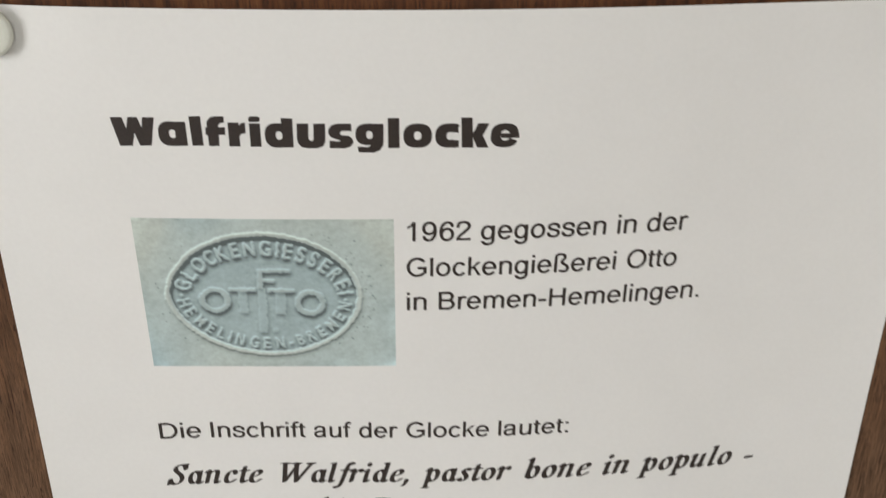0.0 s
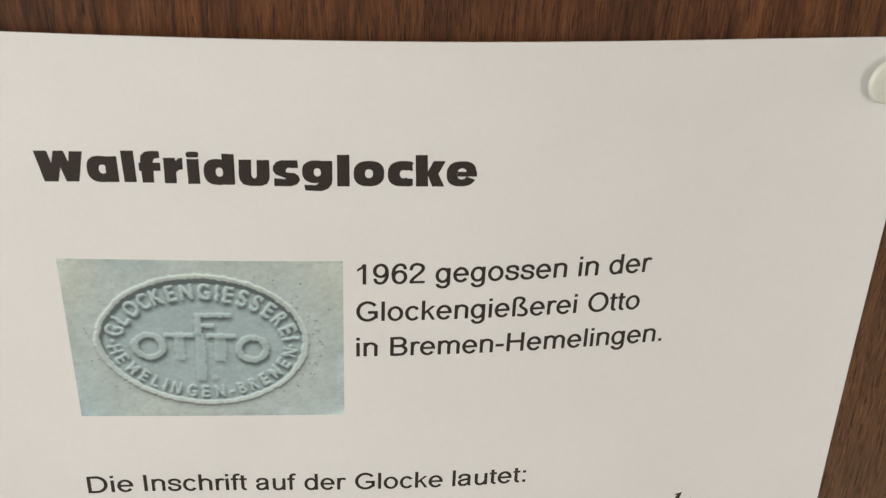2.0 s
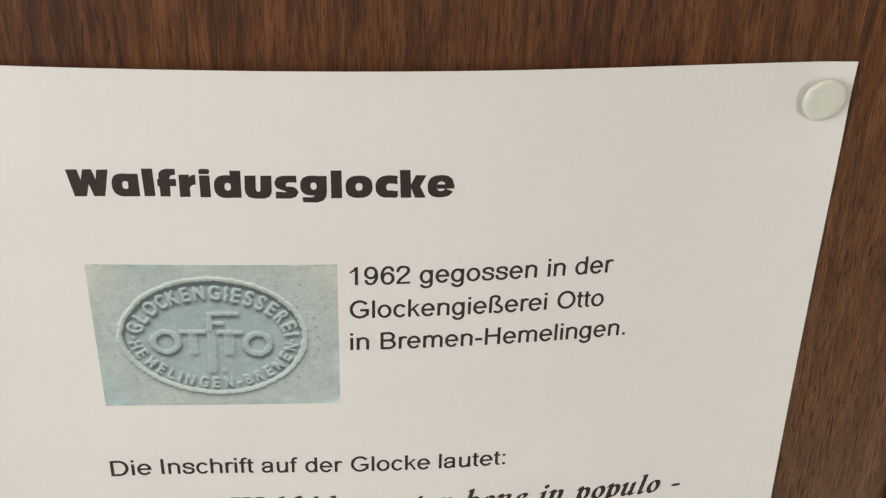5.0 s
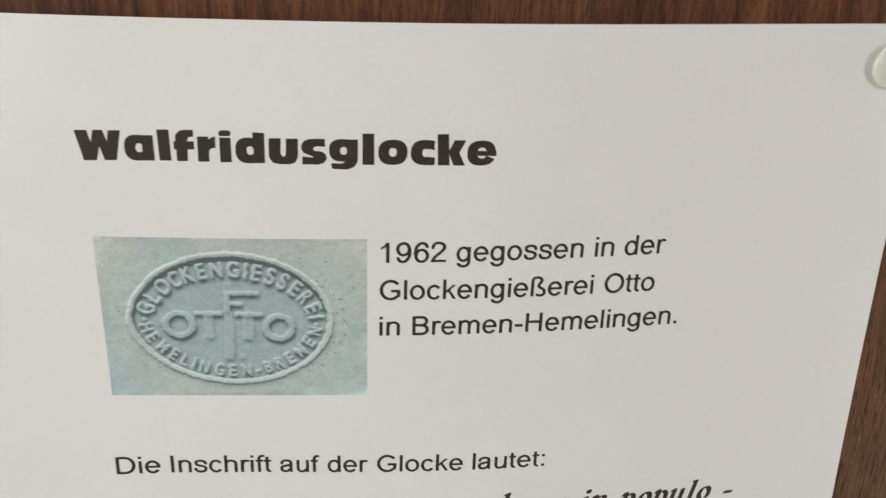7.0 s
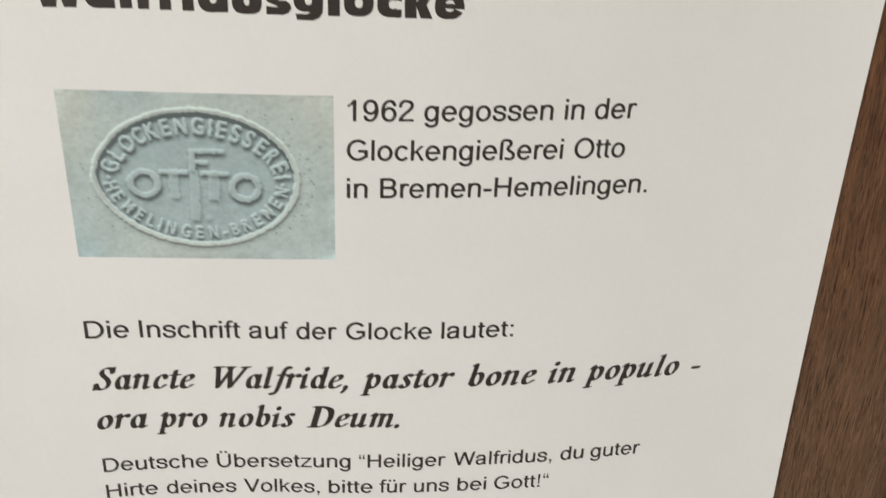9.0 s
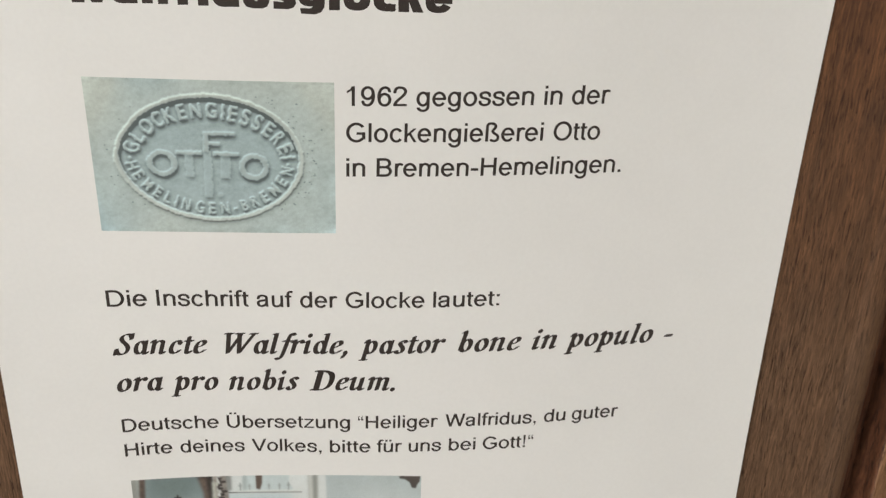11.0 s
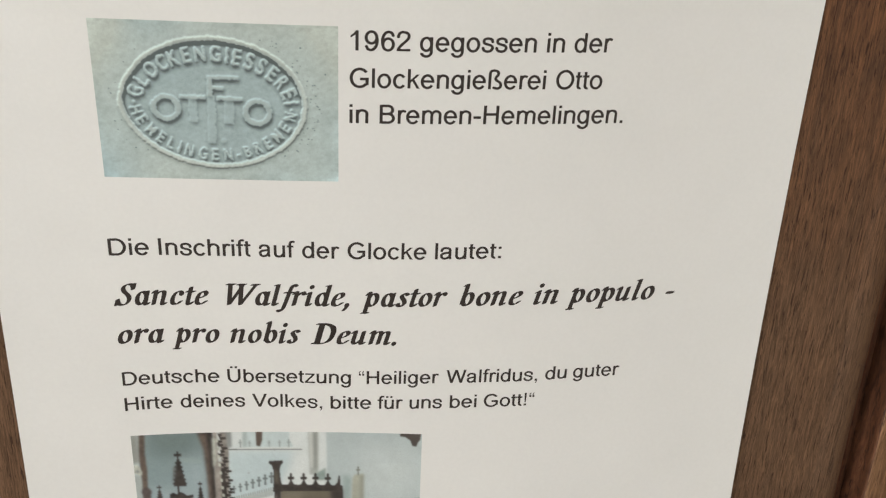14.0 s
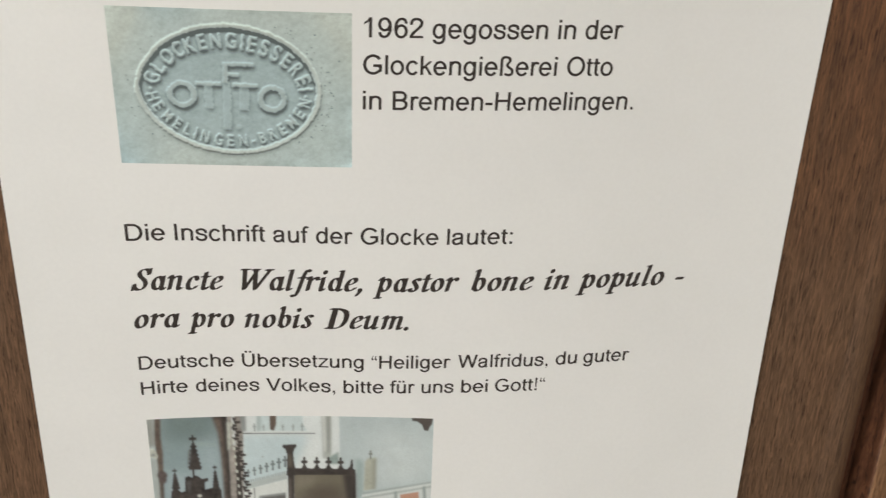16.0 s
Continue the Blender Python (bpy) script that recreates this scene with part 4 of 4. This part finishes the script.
shape(LIT_TEAL, 3, (234, 116), (342, 128), (355, 259), (250, 258), soft=2.4)
shape((0.33, 0.40, 0.40), 4, (207, 111), (326, 123), (326, 131), (206, 121), soft=0.5)
shape(DUSK, 5, (40, -34), (70, -33), (60, 84), (63, 164), (48, 398), (23, 397), (29, 204), (29, 97), soft=0.25, grain=0.3)
shape(DUSK, 4, (300, -31), (381, -30), (379, 156), (388, 406), (345, 405), (343, 196), (335, 75), soft=0.4, grain=0.35)
shape(BROWN, 5, (348, -31), (386, -30), (385, 156), (396, 406), (362, 405), (363, 183), (360, 75), soft=0.3, grain=0.4)
shape((0.40, 0.44, 0.43), 6, (-1, 182), (28, 182), (29, 397), (40, LOW), (4, 396), soft=0.4)
picture([oval(12.0, 157.8, 19.32, 22.5, 0, 340, 12), oval(26.8, 171.6, 11.04, 15, 0, 340, 8)], CREAM, 6, 0.2, 0.3)
picture([oval(16.5, 166.0, 6.9, 9, 0, 340, 8)], STONE, 7, 0.2)
picture([oval(50.1, 264.6, 24.84, 21, 0, 340, 12), oval(50.7, 286.6, 19.32, 18, 0, 340, 12)], (0.085, 0.066, 0.062), 6, 0.25, 0.4)
sp = []
cross_spire(sp, 212.4, 78.9, 241, 33)
bar(sp, 197, 230, 208, 290)
sp.append([(159, 278), (177, 270), (192, 279), (210, 268), (226, 274), (242, 286), (273, 281), (272, 297), (255, 302), (249, 403), (151, 401)])
cross_spire(sp, 110.9, 233.3, 335, 21)
cross_spire(sp, 308.3, 217.6, 340, 19)
sp.append([(87, 343), (110, 327), (136, 350), (165, 340), (200, 352), (243, 341), (283, 331), (333, 337), (334, 405), (420, LOW), (110, LOW), (79, 399)])
picture(sp, BROWN, 6, 0.13, 0.5)
picture([[(187, 153), (206, 127), (194, 194), (177, 235)], [(165, 303), (186, 290), (176, 368)]], (0.11, 0.105, 0.10), 7, 0.35, 0.3)
picture([oval(224.0, 369.0, 11.04, 7.5, 0, 340, 8)], CREAM, 7, 0.2, 0.3)
# the pale shaft and the dark carved chain beside it
shape((0.30, 0.275, 0.25), 6, (386, -30), (462, -30), (442, 406), (379, 406), soft=0.2, grain=0.3)
shape(CREAM, 7, (382, 27), (396, 27), (395, 129), (379, 156), soft=0.3, grain=0.3)
shape(BRIGHT, 7, (406, -4), (417, -4), (417, 129), (406, 129), soft=0.25, grain=0.3)
shape(STONE, 7, (446, -30), (473, -30), (473, 65), (451, 70), soft=0.3)
sp = []
for k in range(30):
    y = 4 + 14.5 * k
    x = 418 + 1.9 * k + 11 * math.sin(k * 1.9)
    w = 11 + 7 * abs(math.sin(k * 1.3))
    slab(sp, (x - w, y), (x + w * 0.9, y + 4), (x + w, y + 12), (x - w * 0.5, y + 17))
slab(sp, (415, 156), (434, 156), (439, 406), (408, 406))
picture(sp, BROWN, 8, 0.12, 0.5)
sp = []
for k in range(11):
    y = 26 + 36 * k
    slab(sp, (398 + 2.2 * k, y), (409 + 2.2 * k, y + 4), (408 + 2.2 * k, y + 18), (397 + 2.2 * k, y + 14))
picture(sp, CREAM, 8, 0.12, 0.3)
# the pale altar wall, its tracery and ledge
shape(BRIGHT, 1, (430, 0), (1391, 0), (1391, 500), (430, 500))
shape(PALE, 2, (439, 78), (773, 81), (746, 157), (674, 295), (435, 327), soft=1.2)
shape(GREY_BLUE, 2, (530, -30), (749, -31), (749, 35), (768, 65), (525, 65), soft=0.2)
shape((0.38, 0.45, 0.45), 3, (530, -30), (549, -30), (542, 65), (525, 65), soft=0.4)
shape((0.66, 0.70, 0.69), 2, (473, 70), (782, 70), (782, 78), (456, 78))
sp = []
for x, y, h in ((514, 68, 35), (558, 65, 27), (652, 65, 27), (702, 65, 29), (746, 67, 35)):
    fleuron(sp, x, y, h)
picture(sp, (0.33, 0.38, 0.38), 3)
shape(DUSK, 4, (590, -30), (623, -30), (620, 36), (608, 65), (589, 60), soft=0.15, grain=0.2)
picture([[(442, 74), (809, 75), (809, 79), (442, 79)]], (0.13, 0.14, 0.14), 3, 0.1)
picture([oval(546.9, 181.0, 3.312, 3, 0, 330, 7), oval(676.2, 80.9, 2.76, 3, 0, 330, 7)], STONE, 4, 0.1)
# the pale column, the gap beside it and the flat wall panel
shape((0.42, 0.45, 0.43), 3, (839, -31), (886, -31), (886, 189), (844, 189), soft=0.3)
shape((0.25, 0.26, 0.24), 4, (864, -31), (883, -31), (881, 156), (866, 173), soft=0.5)
shape((0.60, 0.62, 0.60), 4, (844, -31), (858, -31), (861, 156), (850, 156), soft=0.3)
shape((0.27, 0.34, 0.325), 4, (866, 189), (892, 173), (923, 156), (925, 217), (869, 217), soft=0.3, grain=0.15)
shape((0.475, 0.545, 0.555), 2, (927, -31), (1396, -30), (1405, 313), (1039, 379), (930, 379), soft=0.2)
shape((0.545, 0.605, 0.61), 3, (1079, 48), (1381, 77), (1384, 301), (1119, 328), soft=3.0)
shape((0.50, 0.57, 0.58), 4, (1038, 121), (1391, 131), (1392, 136), (1038, 126), soft=0.4)
shape(UMBER, 4, (1291, -20), (1391, -20), (1384, 28), (1373, 42), (1366, 60), (1346, 57), (1334, 31), (1311, 17), (1285, 14), (1282, -4), soft=0.12)
# altar rail
sp = []
for k in range(7):
    fleuron(sp, 472 + 30.8 * k, 280 - 8.2 * k, 38 + 2.5 * k)
picture(sp, (0.17, 0.20, 0.21), 4)
shape((0.44, 0.49, 0.485), 3, (436, 316), (664, 261), (663, 289), (440, 344), soft=0.15)
sl = []
for k in range(20):
    x, y = 448 + 11.2 * k, 299 - 2.59 * k
    bar(sl, x, y, x + 5, y + 13)
picture(sl, (0.30, 0.33, 0.33), 5, 0.1)
shape((0.66, 0.69, 0.67), 2, (440, 344), (663, 289), (659, 408), (690, LOW), (470, LOW), (448, 406))
shape(STONE, 3, (494, 333), (500, 333), (502, 407), (496, 407))
shape(STONE, 3, (521, 373), (655, 356), (653, 408), (519, 407), soft=0.15)
shape((0.12, 0.12, 0.115), 4, (534, 382), (652, 368), (650, 408), (533, 407), soft=0.25, grain=0.3)
# dark bench with its crest, and the post beside it
shape(OLIVE, 4, (698, 261), (1004, 261), (1010, 408), (1014, LOW), (712, LOW), (693, 408), soft=0.2)
shape((0.21, 0.19, 0.145), 5, (709, 272), (811, 272), (798, 328), (707, 351), soft=1.0)
shape((0.10, 0.082, 0.062), 5, (767, 328), (924, 317), (958, 408), (751, 408), soft=1.6)
shape(BROWN, 6, (942, 261), (1007, 261), (1010, 408), (964, 408), soft=0.6)
sp = []
slab(sp, (693, 236), (1001, 241), (1007, 269), (692, 269))
bar(sp, 993, 244, 1007, 408)
for x, y in ((752, 242), (814, 242), (872, 242), (933, 244)):
    clover(sp, x, y, 30, 62)
slab(sp, (962, 244), (979, 228), (985, 195), (993, 195), (996, 244))
slab(sp, (647, 127), (714, 124), (716, 135), (705, 146), (698, 165), (665, 165), (660, 146), (646, 138))
slab(sp, (668, 162), (698, 162), (702, 217), (710, 244), (709, 272), (661, 272), (665, 239))
slab(sp, (667, 267), (701, 267), (696, 408), (668, 408))
picture(sp, BROWN, 7, 0.12, 0.35)
shape(OLIVE, 8, (676, 170), (684, 170), (688, 228), (676, 233), soft=0.4)
shape((0.15, 0.13, 0.11), 8, (672, 289), (680, 289), (682, 408), (673, 408), soft=0.3)
# shaded strip, carved block and side table
shape((0.33, 0.41, 0.41), 3, (1007, 197), (1027, 189), (1047, 205), (1045, 385), (1013, 408), soft=0.6)
shape((0.41, 0.42, 0.35), 4, (1055, 205), (1067, 189), (1109, 186), (1108, 339), (1048, 348), soft=0.25, grain=0.1)
shape((0.29, 0.30, 0.26), 5, (1092, 192), (1109, 189), (1108, 339), (1094, 342), soft=0.5)
sp = []
fleuron(sp, (1082, 192)[0], (1082, 192)[1], 40)
picture(sp, (0.20, 0.21, 0.19), 6)
shape((0.62, 0.66, 0.65), 3, (1039, 362), (1401, 304), (1412, 409), (1391, LOW), (1018, LOW), (1039, 408))
shape((0.36, 0.42, 0.42), 4, (1039, 356), (1398, 302), (1399, 310), (1039, 368), soft=0.15)
shape((0.40, 0.45, 0.44), 4, (1039, 379), (1399, 324), (1400, 332), (1039, 390), soft=0.2)
for q in ([(1203, 354), (1218, 351), (1222, 408), (1207, 408)], [(1347, 329), (1362, 326), (1371, 409), (1356, 409)]):
    picture([q], (0.30, 0.35, 0.345), 5, 0.2)
shape(BRICK_RED, 5, (1235, 368), (1328, 354), (1333, 408), (1239, 408), soft=0.15)

patches.sort(key=lambda q: q[0])
for _, polys, colour, soft, grain in patches:
    church.lay(polys, colour, soft, grain)
church.tone = church.tone * (1 + 0.04 * church.noise(4.0) + 0.02 * church.noise(0.9))[..., None]
church.tone = 0.75 * church.tone + 0.25 * blur(church.tone, 0.2 / church.cell)
church.mesh("photo_print", sheet, "printed photograph of a church interior with dark carved woodwork", 14.0, 1.0)

# ---------------------------------------------------------------- the pins
def pin_head_bm(radius=0.0053, thick=0.0016, n=40):
    """A flat plastic head: rounded rim, slightly dished face."""
    prof = [(0.0, 0.0), (0.8, 0.0), (0.94, 0.12), (1.0, 0.4), (1.0, 0.62), (0.95, 0.9), (0.86, 1.0), (0.6, 0.97), (0.0, 0.9)]
    bm = bmesh.new()
    rings = []
    for r, h in prof:
        if r == 0.0:
            rings.append([bm.verts.new((0, 0, h * thick))])
        else:
            rings.append([bm.verts.new((r * radius * math.cos(2 * math.pi * i / n), r * radius * math.sin(2 * math.pi * i / n), h * thick)) for i in range(n)])
    for a, b in zip(rings, rings[1:]):
        for i in range(n):
            j = (i + 1) % n
            if len(a) == 1:
                bm.faces.new((a[0], b[j], b[i]))
            elif len(b) == 1:
                bm.faces.new((a[i], a[j], b[0]))
            else:
                bm.faces.new((a[i], a[j], b[j], b[i]))
    for f in bm.faces:
        f.smooth = True
    bmesh.ops.recalc_face_normals(bm, faces=bm.faces[:])
    return bm


def push_pin(u, v, lean_x, lean_z):
    p = on_sheet(u, v)
    thing = new("push_pin")
    face = Vector((lean_x, -1, lean_z)).normalized()
    thing.matrix_world = Matrix.Translation(p) @ face.to_track_quat("Z", "Y").to_matrix().to_4x4()
    head = part("head", pin_head_bm(), PIN, thing)
    head.location = (0, 0, 0.0024)
    bm = bmesh.new()
    bmesh.ops.create_cone(bm, cap_ends=True, segments=12, radius1=0.0005, radius2=0.0005, depth=0.0117, matrix=Matrix.Translation((0, 0, -0.0045)))
    part("needle", bm, STEEL, thing)
    return tagged(thing, "white round plastic drawing pin holding the notice", "pin", "pins of the notice")


push_pin(202.0, 7.9, 0.03, -0.22)
push_pin(7.6, 4.6, 0.04, -0.10)
